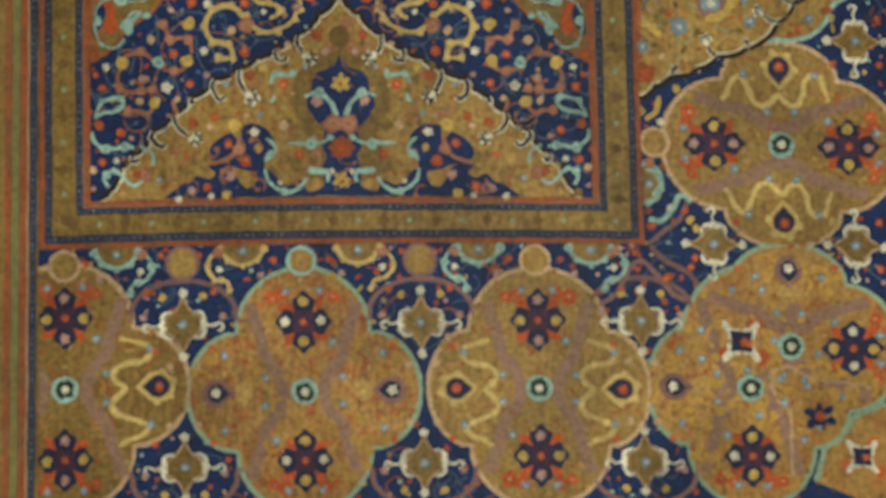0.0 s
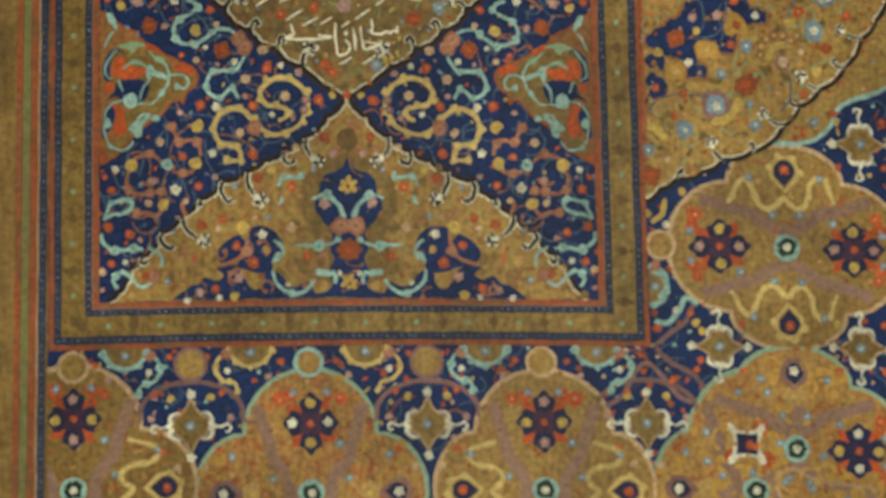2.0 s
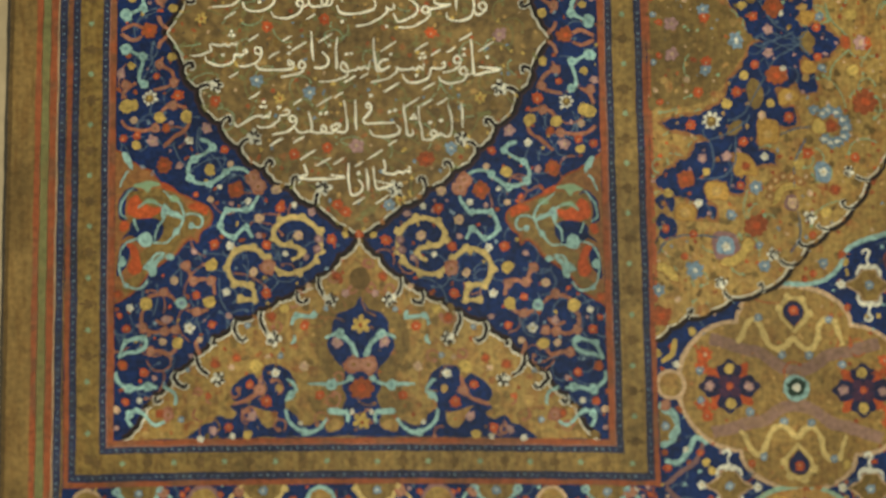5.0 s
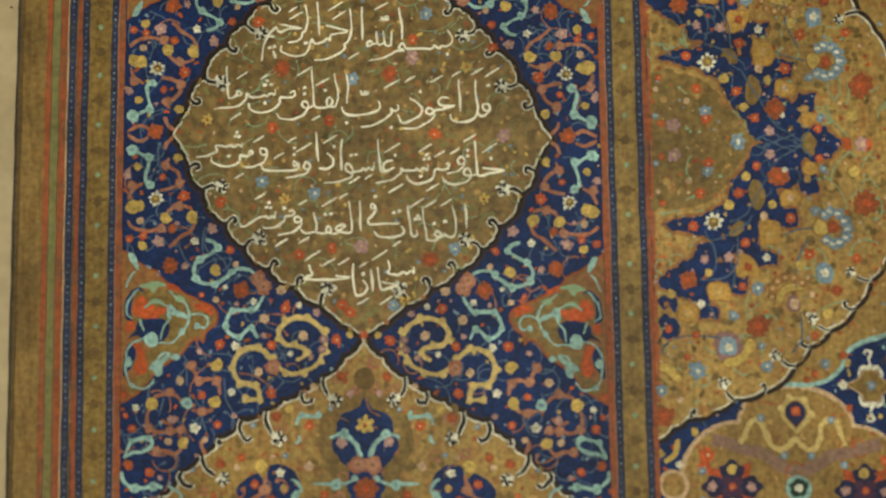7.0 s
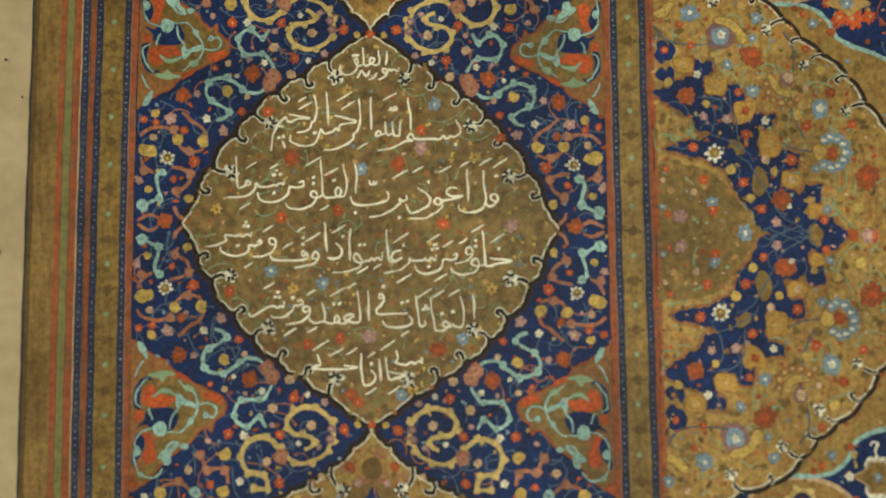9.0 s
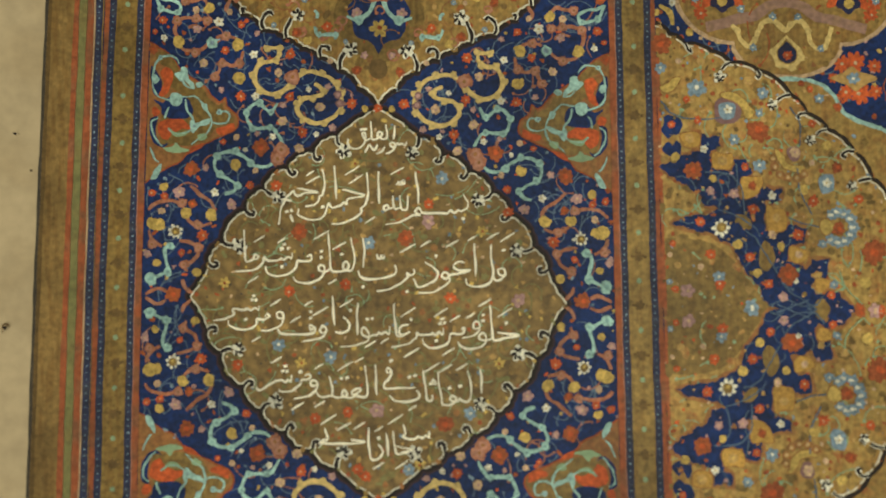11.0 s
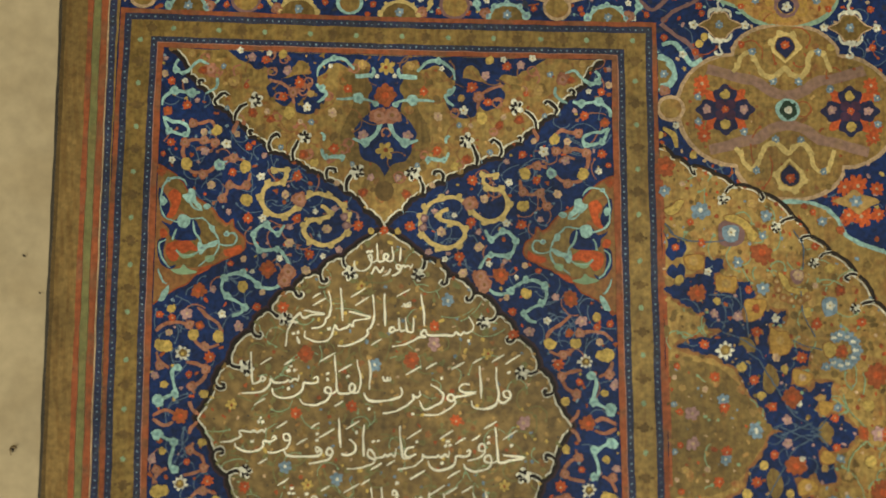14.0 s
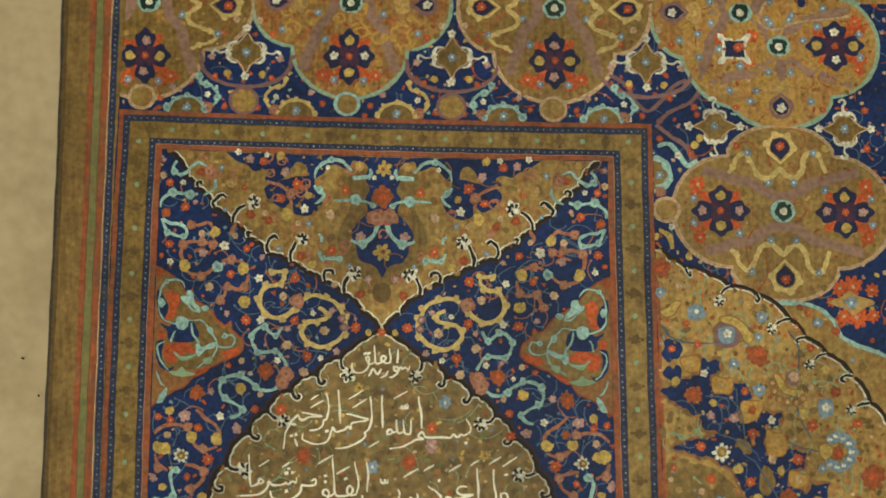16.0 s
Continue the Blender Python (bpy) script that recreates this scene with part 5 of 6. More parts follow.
motif("blue_rosette", 6, 0.5, [BLUE, ORANGE], 0.3)
NAMES["blue_rosette"] = "blue_flower"
BORDER = []
CORNER = [(115.5, 130.9), (112, 132.6), (108.4, 134.5), (106.8, 137.2), (104.6, 139.7), (102.3, 141.1), (101.2, 144.7), (100, 148.7)]
for t in (-1, 1):
    for args in ((-59.2, t * 127.5, 25.6, 26.2, 14.0, 12.3, PEACH, OCHRE, True), (-8.9, t * 129.5, 24.2, 26.2, 13.8, 12.4, MINT, WARM, False),
                 (41.1, t * 129.3, 23.2, 25.8, 14.4, 12.3, PEACH, OCHRE, True), (94.8, t * 75.7, 25.4, 21.6, 12.2, 13.6, PEACH, OCHRE, True, False),
                 (86.4, t * 128.6, 21.5, 26.0, 13.2, 12.4, MINT, HONEY, False, True, (t,), (-1,)), (95.4, t * 119.2, 23.5, 21.8, 12.0, 13.4, MINT, HONEY, False, False, (1,), (-t,))):
        BORDER.append(quatrefoil(*args)[1])
    # a third medallion lies over the outer corner
    rim = smooth([(p[0], t * p[1]) for p in CORNER], 5)
    over = field("corner_medallion", rim + [Vector((146, t * 166)), Vector((146, rim[0].y))], HONEY, 5.5, sheet, "warm gold medallion with turquoise outline at the corner")
    stroke("outline", rim, 1.1, RIM, 6, over)
    sprinkle("floret_scatter", rim + [Vector((146, t * 166)), Vector((146, rim[0].y))], 60, [(COPPER, 0.9), (RUST, 0.8), (BAND, 1.0), (AMBER, 0.7)], 6, over, "small painted florets on gold", gap=2)
    # what lies where the two corner quatrefoils meet
    for kind, rad, pl in (("orange", 1.2, [(86.4, 119.0), (89.7, 121.9)]), ("blue_rosette", 4.6, [(101.3, 134.4)]),
                          ("orange", 1.2, [(101.9, 134.4)]), ("pink", 1.2, [(110.1, 142.7)]), ("sky", 1.2, [(106.2, 129.8), (97.7, 139.8), (98.7, 127.8)])):
        for p in pl:
            flower(kind, p[0], t * p[1], rad, 8 if kind != "orange" else 11, sheet)
    for cu, cv, k in ((84.7, 118.4, 1.0), (110.1, 142.8, 0.85)):
        for du, dv, r in ((3.2, -3.6, 2.4), (-3.6, 2.8, 2.2), (4.4, 3.6, 2.6)):
            flower("orange", cu + k * du, t * (cv + k * dv), r * k, 6, sheet)
        for sa, sb in ((1, 1), (1, -1), (-1, 1), (-1, -1)):
            stroke("white_corner", smooth([(cu + k * sa * a, t * (cv + k * sb * b)) for a, b in ((0.4, 2.4), (2.0, 2.4), (3.6, 3.9), (2.5, 2.0), (2.5, 0.4))], 4), 1.3 * k, WHITE, 7.5, sheet, taper=0.5)
        field("blue_square", smooth([(cu + k * a, t * (cv + k * b)) for a, b in ((-2.3, 2.5), (0, 2.0), (2.4, 2.3), (2.1, 0), (2.5, -2.4), (0, -2.1), (-2.4, -2.3), (-2.1, 0))], 3, True), DUSK, 8.5, sheet)
        flower("orange", cu + 0.8 * k, t * (cv + 0.3 * k), 1.5 * k, 11, sheet)
    for mat, w, pts in ((PEACH, 0.6, [(91.9, 130.3), (90.8, 126.0), (94.5, 123.7), (99.4, 125.8), (106.1, 126.6), (112.8, 127.5)]), (PEACH, 0.6, [(91.9, 130.9), (94.8, 133.9), (94.9, 140.1), (94.9, 147.7)])):
        stroke("scroll_line", smooth([(p[0], t * p[1]) for p in pts], 5), w, mat, 6, sheet)

# ---- star motifs, mauve arcs, roundels and half flowers between the quatrefoils ----
def star(u, v, k=1.0, upright=True):
    """A gold star with two points and two white-edged shoulders, each ending in a curl."""
    quarter = [(0, 5.6), (1.1, 3.7), (2.1, 2.5), (3.2, 1.9), (3.8, 1.1), (3.6, 0.5)]
    ring_ = [(a, b) for a, b in quarter] + [(4.3, 0)] + [(a, -b) for a, b in quarter[::-1]] + [(-a, -b) for a, b in quarter[1:]] + [(-4.3, 0)] + [(-a, b) for a, b in quarter[:0:-1]]
    def at(a, b):
        return Vector((u + k * a, v + k * b)) if upright else Vector((u + k * b, v + k * a))
    s = field("star_motif", smooth([at(*p) for p in ring_], 3, True), BAND, 4, sheet, "gold four-pointed star with white edges")
    stroke("pale_edge", smooth([at(*p) for p in ring_], 3, True), 0.35, PEACH, 5, s, True)
    for sg in (1, -1):
        shoulder = [at(sg * a, b) for a, b in ((2.2, 2.9), (3.7, 2.6), (4.5, 1.5), (4.2, 0.5), (4.9, 0), (4.2, -0.5), (4.5, -1.5), (3.7, -2.6), (2.2, -2.9))]
        stroke("white_edge", smooth(shoulder, 4), 1.05, WHITE, 6, s, taper=0.75)
        stroke("white_curl", smooth([at(sg * a, b) for a, b in ((4.9, 0), (6.4, -0.3), (7.7, 0.4), (8.4, -0.3), (8.0, -1.3), (7.4, -1.0))], 4), 0.6, WHITE, 5, s, taper=0.5)
        p = at(0, sg * 6.7)
        flower("white", p.x, p.y, 1.45, 6, s)
    flower("sky", u, v, 1.4, 6, s)
    return s

for t in (-1, 1):
    for u, v in ((-34.3, 114.6), (16.2, 114.9), (63.3, 114.4), (-34.3, 145.3), (16.2, 145.6), (63.3, 145.3)):
        star(u, t * v)
        for a, b, kind in ((-4.2, -6.0, "yellow"), (4.2, -6.0, "yellow"), (-6.2, 5.2, "orange"), (6.2, 5.2, "orange"), (-8.5, -1.6, "pink"), (8.5, -1.6, "pink"), (2.9, 9.0, "peach"), (-2.9, 9.0, "peach")):
            sg = 1 if v < 130 else -1
            flower(kind, u + a, t * (v + sg * b), 1.15, 6, sheet)
        pts = []
        sg = 1 if v < 130 else -1
        for i in range(17):
            a = math.pi * i / 16
            pts.append((u + 11.2 * math.cos(a), t * (v - sg * (1.0 + 8.4 * math.sin(a) ** 0.8))))
        stroke("mauve_arc", smooth([(pts[0][0] + 2.4, pts[0][1] + t * sg * 0.6)] + pts + [(pts[-1][0] - 2.4, pts[-1][1] + t * sg * 0.6)], 2), 1.05, MAUVE, 3, sheet)
    for p in [(79.5, 97.4), (110.4, 96.9)] + ([(111.7, 53.0)] if t < 0 else []):
        star(p[0], t * p[1], 0.92, False)
        for a, b, kind in ((-5, 5, "orange"), (5, 5, "orange"), (-5, -5, "yellow"), (5, -5, "orange")):
            flower(kind, p[0] + a, t * (p[1] + b), 1.2, 6, sheet)
    # roundels under the frame
    for i, (u, mat, r) in enumerate(((-59.3, PEACH, 3.1), (-34.3, MAUVE, 3.4), (-9.1, MINT, 2.9), (16.2, MAUVE, 3.4), (40.8, PEACH, 3.1), )):
        disc = [Vector((u + r * math.cos(a * 0.3927), t * 101.4 + r * math.sin(a * 0.3927))) for a in range(16)]
        d = field("border_roundel", disc, GOLD, 5, sheet, "small gold roundel with painted rim")
        stroke("rim", disc, 0.8, mat, 6, d, True)
    d = field("border_roundel", [Vector((67.4 + 3 * math.cos(a * 0.3927), t * 75.7 + 3 * math.sin(a * 0.3927))) for a in range(16)], GOLD, 5, sheet, "small gold roundel with painted rim")
    stroke("rim", [Vector((67.4 + 3 * math.cos(a * 0.3927), t * 75.7 + 3 * math.sin(a * 0.3927))) for a in range(16)], 0.8, PEACH, 6, d, True)
    # half flowers and scrolls under the frame
    for u, mat, s in ((-48.2, MINT, 1), (-21.5, STRAW, -1), (3.0, STRAW, 1), (28.8, MINT, -1), (52.8, MINT, 1)):
        bowl = [Vector((u + 4.6 * math.cos(a), t * (97.7 + 4.4 * math.sin(a)))) for a in [math.pi * i / 12 for i in range(13)]]
        h = field("half_flower", bowl, BAND, 5, sheet, "gold half flower with scalloped edge")
        stroke("scalloped_edge", bowl, 0.9, mat, 6, h, wobble=0.25)
        for a in (0.2, 0.85, 1.57, 2.29, 2.94):
            flower("straw" if mat is STRAW else "mint", u + 4.8 * math.cos(a), t * (97.9 + 4.6 * math.sin(a)), 0.66 if 0.3 < a < 2.8 else 1.0, 8, h)
        flower("sky", u, t * 99.2, 1.4, 8, h)
        flower("terra_ring", u + s * 5.2, t * 99.3, 1.35, 8, h)
        pts = [(u + s * a, t * (97.7 + b)) for a, b in ((4.9, 1.2), (6.9, 2.8), (7.5, 5.2), (5.8, 7.4), (3.4, 8.0), (2.6, 10.4))]
        stroke("cloud_scroll", smooth(pts, 5), 0.85, mat, 6, sheet, taper=0.3)
        for a, b in ((7.4, 4.2), (4.6, 7.7), (2.8, 9.8)):
            flower("straw" if mat is STRAW else "node", u + s * a, t * (97.7 + b), 0.95, 7, sheet)
        for a, b, kind in ((5.0, 5.2, "white"), (-6.4, 3.4, "orange"), (6.4, 10, "orange"), (-3.6, 6.6, "pink"), (9.4, 2.0, "orange")):
            flower(kind, u + s * a, t * (97.7 + b), 1.1, 6, sheet)
    # mauve ribbons crossing at the corner of the frame
    for pts in ([(54.3, 111.0), (58.4, 108.3), (60.6, 103.8), (63.5, 101.3), (66.5, 103.7), (70.0, 108.1), (73.0, 109.7)], [(65.5, 97.6), (68.6, 94.9), (72.4, 92.0), (74.3, 87.4)], [(65.7, 98.1), (69.0, 101.2), (73.6, 103.6), (75.9, 106.6)]):
        stroke("mauve_ribbon", smooth([(p[0], t * p[1]) for p in pts], 5), 1.05, MAUVE, 3, sheet)
    for mat, pts in ((MINT, [(65.7, 92.1), (68.4, 92.6), (70.8, 89.9), (72.6, 87.0), (75.0, 88.5)]), (MINT, [(66.7, 87.2), (68.5, 84.8), (67.4, 82.3), (65.2, 81.4)]), (YELLOW, [(65.5, 70.8), (67.9, 69.0), (68.6, 65.8)])):
        stroke("cloud_scroll", smooth([(p[0], t * p[1]) for p in pts], 5), 1.2, mat, 5, sheet, taper=0.3)
    bowl = [Vector((64.6 + 4.0 * math.cos(a), t * (84.6 + 4.3 * math.sin(a)))) for a in [-math.pi / 2 + math.pi * i / 12 for i in range(13)]]
    h = field("half_flower", bowl, BAND, 5, sheet, "gold half flower with scalloped edge")
    stroke("scalloped_edge", bowl, 1.1, MINT, 6, h, wobble=0.35)
    flower("sky", 66.0, t * 84.6, 1.3, 8, h)
    flower("terra_ring", 66.0, t * 80.2, 1.3, 8, h)
    for kind, pl in (("orange", [(66.2, 93.9), (73.5, 90.3), (57.1, 99.8), (68.7, 104.9), (75.3, 100.4)]), ("white", [(68.6, 71.4), (70.4, 89.6), (58.8, 99.0)]), ("yellow", [(64.6, 69.0), (75.8, 94.2), (72.4, 64.2)])):
        for p in pl:
            flower(kind, p[0], t * p[1], 1.2, 6, sheet)
    # beside the great medallion
    for p in [(109.8, 53.5)] if t > 0 else []:
        for du, dv, r in ((0.6, 3.9, 3.2), (1.2, -3.6, 3.2), (-2.4, 3.4, 2.6), (-1.8, -3.4, 2.6), (-4.6, 0.2, 1.6), (5.0, 3.0, 2.2), (5.2, -3.0, 2.2), (-3.4, -4.6, 1.4)):
            flower("orange", p[0] + du, p[1] + dv, r, 5, sheet)
        field("gold_star", smooth([Vector((p[0] + a, p[1] + b)) for a, b in ((-5.6, 0), (-2.4, 1.3), (-0.4, 2.9), (1.4, 1.7), (5.6, 0.3), (2.4, -1.5), (0.4, -3.0), (-1.6, -1.6))], 3, True), AMBER, 8, sheet)
        flower("sky", p[0], p[1], 2.0, 11, sheet)
BLUE_BORDER = [(-64, 98), (64, 98), (64, 60), (118, 40), (146, 40), (146, 165), (-64, 165)]
for t in (1, -1):
    reg = [(a, t * b) for a, b in BLUE_BORDER]
    av = [b for b in BORDER]
    vines("stem_tracery", reg, 70, RUST, 0.28, 2, sheet, "fine rust-coloured stems on blue", av)
    vines("stem_tracery", reg, 200, SLATE, 0.25, 2, sheet, "fine pale stems on blue", av)
    sprinkle("floret_scatter", reg, 800, [(ORANGE, 0.75), (RUST, 0.85), (PINK, 0.6), (YELLOW, 0.6), (PEACH, 0.5), (MINT, 0.5), (ORANGE, 0.6), (NAVY, 0.9)], 2, sheet, "small painted florets on blue", av, 1.9)

# ---- the great medallion beside the panel ----
EDGE = [(64.5, 66.4), (67.7, 63.7), (71.4, 61.3), (77.1, 59.7), (81.6, 56.9), (87.9, 55.2), (95.1, 49.4), (98.7, 45), (103.3, 41.3), (109.1, 36.2), (112.8, 30.1), (116.4, 26)]
EDGE += [(EDGE[-1][0] + 3, EDGE[-1][1] - 9), (EDGE[-1][0] + 6, 0)]
edge = scallops(EDGE, 0.12, 6, 1)
full = edge + [Vector((p.x, -p.y)) for p in edge[-2::-1]]
great = field("great_medallion", full, GOLD, 7, sheet, "large bright gold lobed medallion with blue arabesque")
stroke("dark_outline", full, 0.95, BLACK, 9, great)
nr = normals(full, False)
stroke("white_outline", [p - m * 0.75 for p, m in zip(full, nr)], 0.32, WHITE, 8, great)
HALO = [(92.7, 53.1), (97.2, 53.2), (101.8, 52.2), (105.2, 49.3), (107.1, 45.5), (111.1, 43.2), (116.0, 41.5)]
HALO += [(HALO[-1][0] + 8, HALO[-1][1] - 5), (HALO[-1][0] + 14, HALO[-1][1] - 16), (HALO[-1][0] + 22, 20), (HALO[-1][0] + 23, 0)]
halo = smooth(HALO, 5)
halo_full = halo + [Vector((p.x, -p.y)) for p in halo[-2::-1]]
ho = field("outer_halo", halo_full, GOLD, 5, sheet, "gold rim zone with turquoise outline")
stroke("outline", halo_full, 1.0, MINT, 6, ho)
sprinkle("floret_scatter", halo_full, 260, [(RUST, 0.7), (WARM, 1.2), (AMBER, 0.7), (COPPER, 0.9), (BAND, 1.0), (SKY, 0.5), (PEACH, 0.4)], 6, ho, "small painted florets on gold", gap=1.7)
field("red_edge", line((64.45, -58), (64.45, 58)) + line((65.2, 58), (65.2, -58)), RED, 9, great)
# blue arabesque with gold leaves, mirrored about the long axis
ARABESQUE = [(64.5, 31.8), (66.8, 33), (69.2, 34.7), (71.1, 34.6), (72.7, 35.5), (74.3, 35.6), (74.4, 39.7), (76.4, 38.9), (78.5, 39.7), (78.6, 36.9), (76.6, 36.1), (76.3, 34.8), (76.3, 31.8), (77.7, 31.2), (81.1, 31.2), (81.6, 33.6), (84.3, 34), (85.4, 32.1), (85.4, 30.2), (83.1, 29.6), (82.4, 27.2), (82, 25.4), (83.4, 24.4), (85.5, 25.5), (86.9, 27.1), (87.9, 27.8), (90.5, 27), (92.3, 27.4), (91.7, 24.6), (89.8, 23.9), (88.7, 24.5), (88.1, 21.4)]
ARABESQUE_OUTER = [(88.1, 21.4), (88.2, 17.5), (90.6, 16.8), (93.2, 18.8), (95.1, 19), (97.5, 18.2), (96.7, 14.6), (94.1, 14.7), (93.3, 12.5), (92.6, 10.5), (95.7, 10), (97.3, 8.7), (98.3, 11.2), (102.2, 11.3), (101.6, 6.9), (98.9, 7.4), (98.1, 4.9), (99.2, 3.2), (101.8, 4.1), (104.3, 3.6), (106, 1.9), (107.5, 0.3)]
ARABESQUE_INNER = [(91.4, -0.2), (88.3, 0.6), (87.1, 1.8), (86.7, 3.8), (84.7, 6.7), (82.6, 8.8), (81.7, 11.9), (80.5, 14.2), (77.9, 15.2), (75.6, 16.8), (72.8, 17), (69.6, 17.8), (66.8, 18.6), (69.3, 20.1), (72.4, 20.6), (75.8, 21.2), (77.8, 22.6), (74.5, 22.9), (73.8, 24.8), (72.9, 26.5), (70.8, 26.7), (70.1, 28), (68.5, 28.6), (66.7, 29.9)]
ARABESQUE_SPRIGS = [[(64.8, 45.9), (65.6, 43.6), (66.8, 44.2), (68.1, 43.7), (69.5, 43.2), (70.1, 41.4), (69, 39.5), (67.8, 39.2), (66.5, 38.5), (65.1, 40.5), (66, 42.3)], [(65.1, 35.8), (66.7, 37.7), (67.6, 36.8), (68.7, 38.1), (69.7, 36.6), (69.2, 34.7), (67.1, 34.3)]]
GOLD_LEAVES = [[(81.5, 21.1), (83.5, 20.9), (84.9, 19.5), (84.9, 17.7), (83.4, 17.9), (82, 19.3)], [(87.3, 14.8), (88.9, 14.7), (90.1, 11.9), (89.1, 9.1), (87.4, 8.3), (86.3, 10.9)], [(99.8, 2.3), (101.6, 1), (101.9, -0.7), (99.9, -2.5), (98.5, -0.6)], [(90.9, 13.4), (92.3, 14.8), (91.9, 12.7)]]
AMBER_PATCHES = [[(69.4, 39.4), (71.2, 40), (73.6, 39.8), (74, 37.6), (72.4, 36.3), (70.2, 36.8)], [(76.8, 35.3), (79.1, 35), (81.2, 35.1), (81, 32), (78.8, 31.5), (76.7, 31.9)], [(83.1, 29.5), (85.4, 29.8), (87.8, 29.7), (87.7, 27.6), (86, 25.4), (83.2, 25)], [(88.7, 23.2), (90.6, 22.5), (92.6, 22.3), (93, 18.4), (90.9, 17.3), (88.6, 17.8)], [(93.5, 14.1), (95.6, 13.6), (97.8, 12.6), (96.7, 10.9), (94.7, 10.4), (93.4, 11.7)], [(98.8, 6.5), (100.4, 7), (102.2, 6.1), (100.8, 4.2), (99.2, 4.2)]]
YELLOW_PATCHES = [[(65, 50.7), (66.7, 51.5), (68.1, 52.9), (69.8, 53.2), (69.4, 51.7), (68, 49.9), (66, 49.3)], [(78.9, 49.3), (81.1, 49.8), (82.9, 49.1), (84.4, 48.1), (85.7, 46.2), (86.7, 45.2), (85.7, 43.5), (84.4, 44), (83.7, 46), (81.9, 47.6), (80.1, 48.1)], [(91, 36.4), (92.7, 35.3), (93.6, 33.3), (95.4, 32.6), (97.5, 32.5), (97.3, 31.3), (94.7, 31.3), (92.5, 32.5), (91.5, 34.3)], [(100.6, 19.7), (102, 20.6), (103.1, 19.9), (103.7, 18.8), (102.8, 17.3), (101.5, 16.9), (100.6, 18.1)]]
BLUE_SQUARES = [[(78.5, 46.5), (80.9, 47.3), (82.3, 46.5), (81.8, 43.7), (79.1, 43.4)], [(101, 30.3), (103.9, 30.6), (104, 27.2), (101.1, 26.6)]]
MAUVE_PATCHES = [[(77.8, 47.4), (80.7, 48.5), (83.4, 47), (82.8, 42.9), (78, 42.5)], [(93.8, 36.5), (95.9, 37.3), (96.9, 36), (96, 33.9), (94.4, 34.1)]]
MEDALLION_FLOWERS = {
    "rust": [(72.2, 31.1, 2.65), (93, 7.6, 2.98), (108.7, 0.5, 1.49), (65.7, 60.9, 2.98), (87.3, 40.7, 3.31), (105.1, 32.5, 1.66), (112.5, 13, 3.64), (104.8, 18.4, 1.99), (105.8, 46.6, 1.33), (97.6, 52.1, 0.99), (85.5, 27.8, 1.33)],
    "orange": [(67.4, 41.8, 1.33), (84, 32, 1.33), (85.3, 22.5, 1.66), (73.5, 19.2, 1.66), (95.5, 16.8, 1.82), (88.4, 5.3, 1.49), (84.3, 11.5, 1.66), (102.3, 3.3, 1.33), (71.2, 47.8, 1.16), (73.4, 42.9, 1.33), (99.7, 42.5, 1.33), (99.3, 24.6, 1.82), (109.7, 25.2, 1.66), (77.5, 5.1, 1.82), (75.6, 11.7, 1.66), (67.2, 3.8, 1.16), (66.8, 14.1, 1.16), (99.6, 50.8, 1.16), (113.4, 0.6, 1.49)],
    "pink": [(76, 26.3, 1.33), (81.3, 25.8, 1.49), (91.5, 2.6, 1.49), (70, 3.5, 2.15), (112.1, 0.3, 1.99)],
    "peach": [(89.5, 16.5, 1.33), (69.5, 57.1, 0.99), (99.3, 33.4, 0.99), (73.1, 9, 0.99), (66.2, 11.5, 0.83), (95.5, 35.7, 1.66), (95.5, 12.3, 1.16)],
    "yellow": [(68.2, 34.2, 1.33), (76.7, 29.3, 1.16), (81.7, 14.3, 1.49), (91.5, 14, 1.16), (85.9, 7.8, 1.33), (102.8, 37.5, 1.49), (97.1, 27.2, 1.49), (110.2, 6.2, 1.66)],
    "white": [(74.8, 36.2, 1.33), (89.8, 25.6, 1.33), (94.5, 6.1, 0.99)],
    "great_white": [(78.2, 17.9, 2.82)],
    "amber": [(99.7, 7.8, 1.16), (85.5, 52.6, 1.49), (74.8, 57.2, 1.33), (68, 9.2, 1.16), (104.6, 9.6, 1.33), (71.6, 38.4, 1.49), (78.8, 33.5, 1.49), (90.7, 20.5, 1.33)],
    "sky": [(73.5, 50.6, 2.98), (65.3, 55.3, 1.82), (88.7, 49.5, 1.82), (87.7, 44.9, 1.16), (81.7, 38.6, 1.66), (87.4, 32.5, 1.99), (101, 15, 1.49), (103.2, 5.7, 1.33), (84.3, -0.3, 2.15), (77.2, 6.7, 1.82), (65.9, 5.3, 0.99), (101.7, 48.6, 1.49)],
    "ringed_peach": [(90.5, 34.3, 1.33), (90.8, 32.2, 1.33), (91.8, 30.6, 1.33), (93.6, 29.9, 1.33), (95.7, 29.9, 1.33), (97.4, 30.9, 1.33)],
}
PETAL_RING = [(103.3, 21.4), (104.7, 22.2), (106.4, 21.8), (107.6, 20.6), (108.1, 18.8), (107.6, 17), (106.2, 15.6), (104.5, 15.1), (103.1, 15.8)]
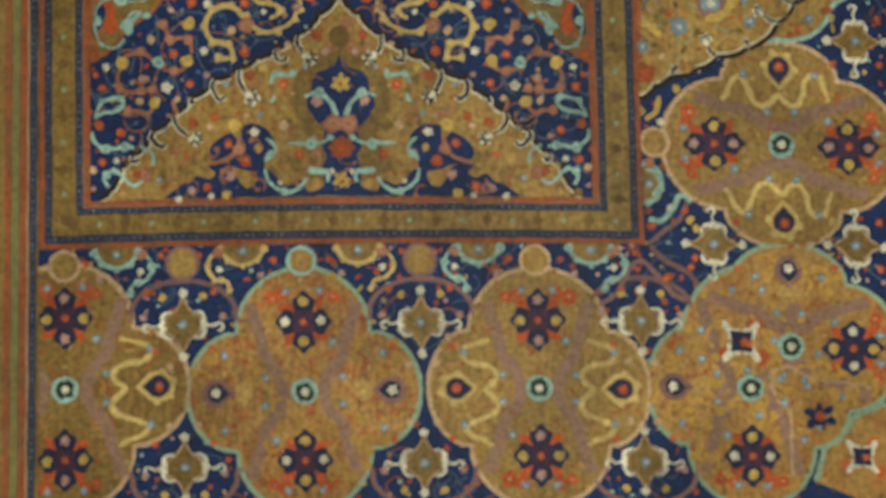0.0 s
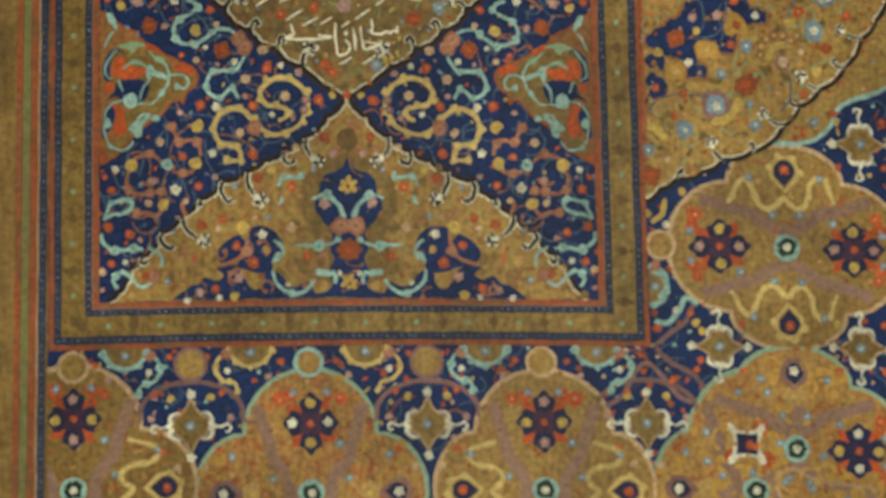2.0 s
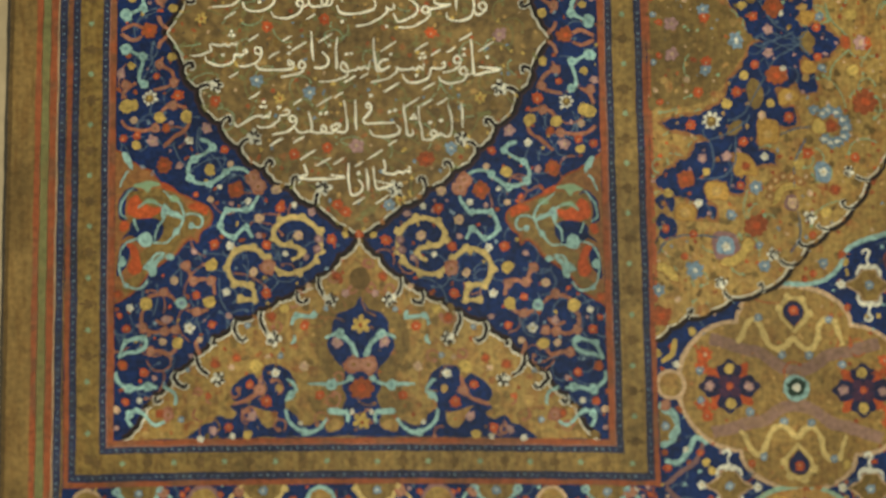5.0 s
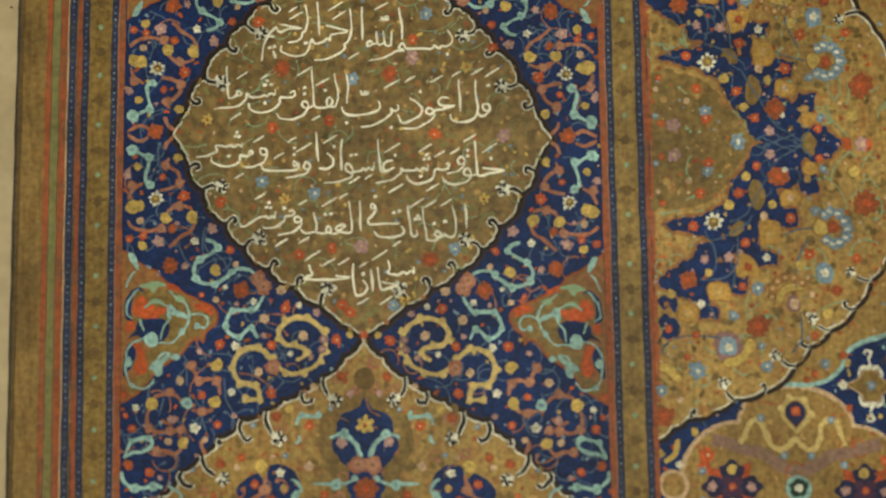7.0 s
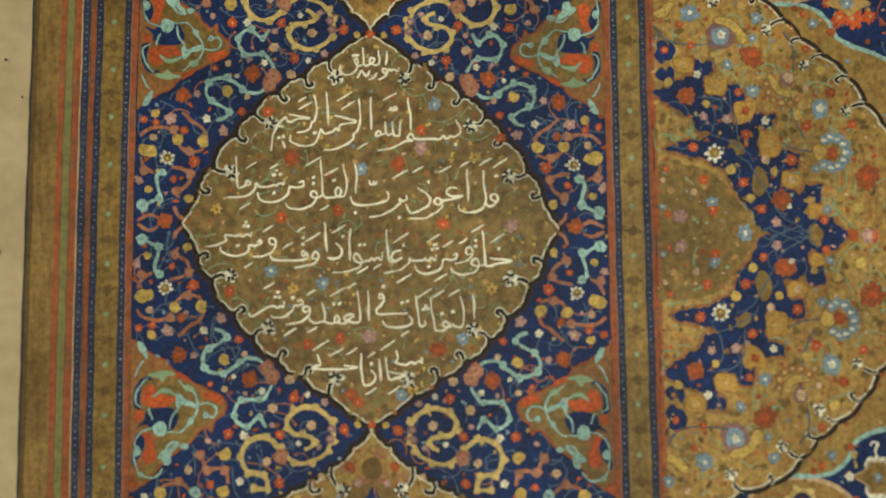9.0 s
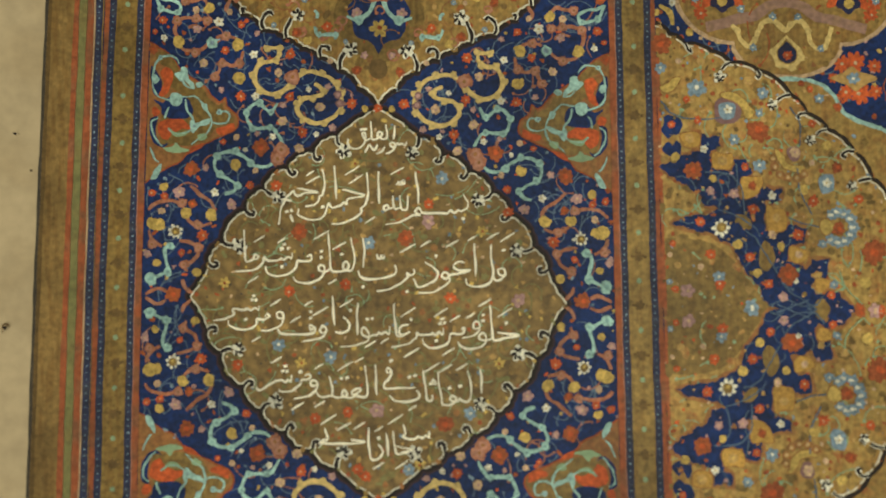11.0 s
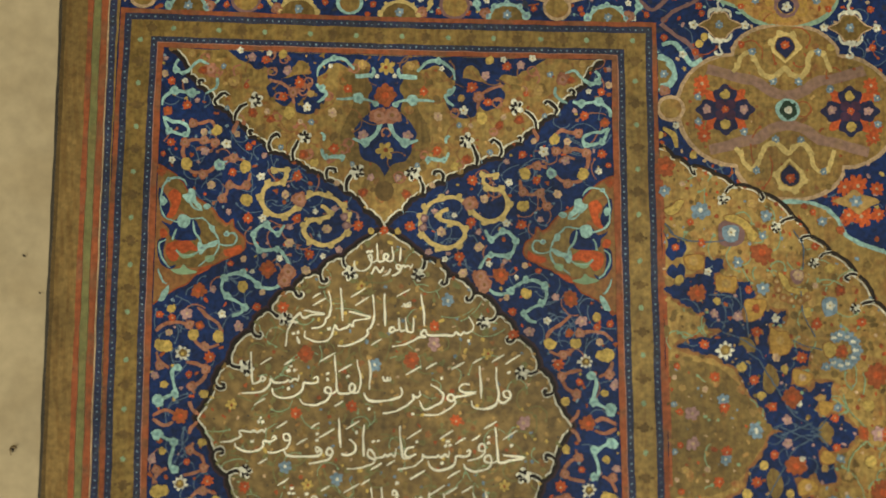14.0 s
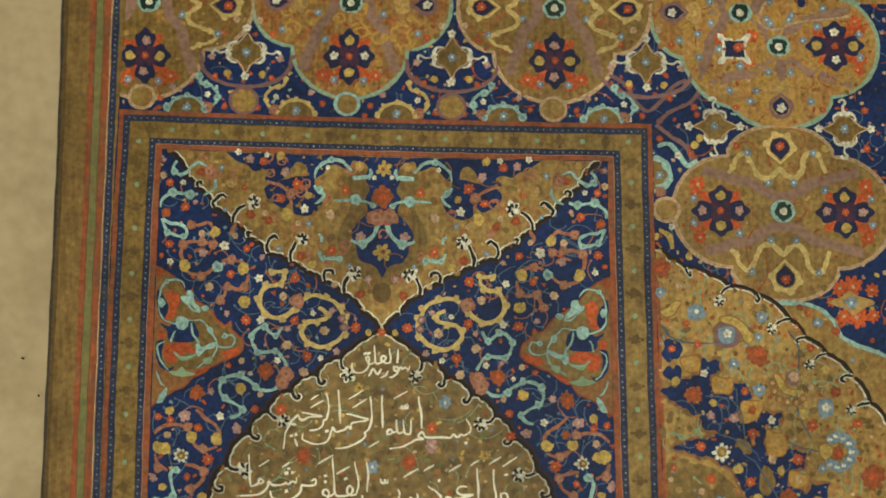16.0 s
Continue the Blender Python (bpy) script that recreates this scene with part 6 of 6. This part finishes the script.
MEDALLION_STEMS = [[(74.8, 30.8), (79.8, 30.5), (82, 28.8), (83.2, 26.5), (83.5, 21.3)],
    [(83.4, 17.4), (85.6, 16.1), (87.1, 13.6), (90.2, 8.5), (92.8, 4.1), (96.6, 1.7), (99, -0.1)],
    [(77.5, 22.2), (82, 20.6), (85.7, 18.1), (86.9, 16.2)],
    [(81.9, 33), (82.3, 29.1), (81.6, 25.1), (82.8, 22.8)],
    [(77.8, 29), (78.6, 26.4), (77.6, 22.4)],
    [(88.3, 0.6), (92.2, 2), (95.2, 0.8), (99.1, 0.9)],
    [(90, -1), (94, 0.7), (97.3, 2.1)],
    [(96.7, -0.2), (99.1, 1.2), (100.5, 3.2)],
    [(93.6, 20.7), (96.6, 19.4), (100.2, 18.7)],
    [(65.9, 45.8), (68.5, 44), (73.7, 43.1), (78.9, 43.6)],
    [(96, 32), (96.4, 26.8), (98.8, 21.6)],
    [(104.6, 8.9), (105.7, 5.1), (109.3, 1.5)],
    [(65.3, 47.4), (67.2, 45)],
    [(94.7, 46.4), (96.9, 42.7), (96.7, 37.3)]]
MEDALLION_HOOKS = [
    ([(71.4, 61.3), (71.8, 59.9), (72.6, 59.3), (72.4, 60.4)], None),
    ([(81.6, 56.9), (80.3, 56.2), (79.6, 55.1)], (79, 53.4)),
    ([(87.9, 55.2), (88.3, 54.1), (87.8, 53.3), (87.4, 54)], None),
    ([(95.1, 49.4), (93.2, 48.9), (92.2, 48)], (90.9, 46.9)),
    ([(98.7, 45), (97.2, 44.8), (96.4, 44), (97.2, 43.8)], None),
    ([(103.3, 41.3), (101.6, 40.9), (100.7, 40)], (99.3, 38.7)),
    ([(109.1, 36.2), (107.4, 36.3), (106.4, 35.3), (107.2, 34.8)], None),
    ([(112.8, 30.1), (110.8, 29.8), (109.7, 29.2)], (108.3, 28.3)),
]
for t in (1, -1):
    def m(pts):
        return [Vector((p[0], t * p[1])) for p in pts]
    body = m(ARABESQUE) + m(ARABESQUE_OUTER)[1:] + m([(ARABESQUE_OUTER[-1][0], -0.01), (ARABESQUE_INNER[0][0], -0.01)]) + m(ARABESQUE_INNER)
    closed = body + [body[0]]
    rough = [a + (b - a) * k / 3 for a, b in zip(closed, closed[1:]) for k in range(3)]
    field("blue_arabesque", [p + d * (0.22 * math.sin(2.4 * i) + 0.16 * math.sin(1.1 * i + 1)) for i, (p, d) in enumerate(zip(rough, normals(rough, True)))], BLUE, 10, great, "lapis blue arabesque on gold")
    stroke("copper_fringe", rough, 1.5, COPPER, 9, great, True, rise=0.2)
    vines("stem_tracery", body, 12, SLATE, 0.22, 11, great, "fine slate-blue stems on blue", curl=(0.1, 0.35))
    sprinkle("floret_scatter", body, 34, [(RUST, 0.5), (PINK, 0.45), (AMBER, 0.5), (COPPER, 0.6)], 11, great, "small painted florets on blue", gap=2.4)
    for pl in ARABESQUE_SPRIGS:
        field("arabesque_sprig", smooth(m(pl), 4, True), BLUE, 10, great)
    for pl in GOLD_LEAVES:
        field("gold_leaf", smooth(m(pl), 4, True), BAND, 12, great)
    for pl in AMBER_PATCHES + YELLOW_PATCHES:
        shape = smooth(m(pl), 4, True)
        field("amber_petal", shape, YELLOW if pl in YELLOW_PATCHES else ORPIMENT, 12, great)
        stroke("petal_edge", shape, 0.3, COPPER, 11, great, True)
    for pl in MAUVE_PATCHES:
        field("mauve_petal", smooth(m(pl), 4, True), MAUVE, 11, great)
    for pl in BLUE_SQUARES:
        field("pale_blue_petal", smooth(m(pl), 4, True), SKY, 12, great)
        c = sum(m(pl), Vector((0, 0))) / len(pl)
        flower("white", c.x, c.y, 1.5, 13.5, great)
    for p in PETAL_RING:
        flower("sky", p[0], t * p[1], 1.75, 12, great)
        flower("dot", p[0] - 0.5, t * p[1], 0.55, 14, great)
    for pl in MEDALLION_STEMS:
        stroke("arabesque_stem", smooth(m(pl), 5), 0.3, SAGE if pl[0][0] > 97 else SLATE, 12, great)
    for kind, places in MEDALLION_FLOWERS.items():
        for u, v, r in places:
            flower(kind, u, t * v, r, 13, great)
    for path, head in MEDALLION_HOOKS:
        hook(m(path), great, m([head])[0] if head else None, 0.78)
sprinkle("floret_scatter", full, 900, [(AMBER, 0.8), (RUST, 0.6), (ORANGE, 0.45), (SKY, 0.4), (PEACH, 0.45), (WARM, 1.4), (BAND, 1.2), (BAND, 0.9), (UMBRA, 0.6), (BROWN, 1.1), (BAND, 1.1), (UMBRA, 0.45), (PEACH, 0.3), (RUST, 0.5)], 9, great, "small painted florets on gold", gap=1.4)
vines("stem_tracery", full, 120, SAGE, 0.28, 9, great, "fine green stems on gold")
# almond of plain dull gold within the arabesque
ALM = [(64.1, 15.1), (70.5, 15.3), (76.9, 13.8), (81.3, 9.8), (84.3, 5.4), (87.4, 1.6)]
alm = smooth([(65.3, ALM[0][1])] + ALM + [(ALM[-1][0] + 2, 0)], 4)
field("gold_almond", alm + [Vector((p.x, -p.y)) for p in alm[-2::-1]], BAND, 9.6, great, "plain dull gold almond-shaped ground")

# stray ink on the bare margin
for u, v, rad in [(-83.8, -7.3, 0.55), (-79.4, 27.7, 0.35), (-83.2, 36.0, 0.3)] + [(-83.5, 36.1, 0.3)]:
    flower("speck", u, v, rad, 40, sheet, sx=1.4)
stroke("ink_stroke", smooth([(-84.2, -8.3), (-84.4, -7.0), (-83.5, -6.5), (-82.8, -7.0)], 4), 0.3, UMBRA, 40, sheet, taper=0.6)
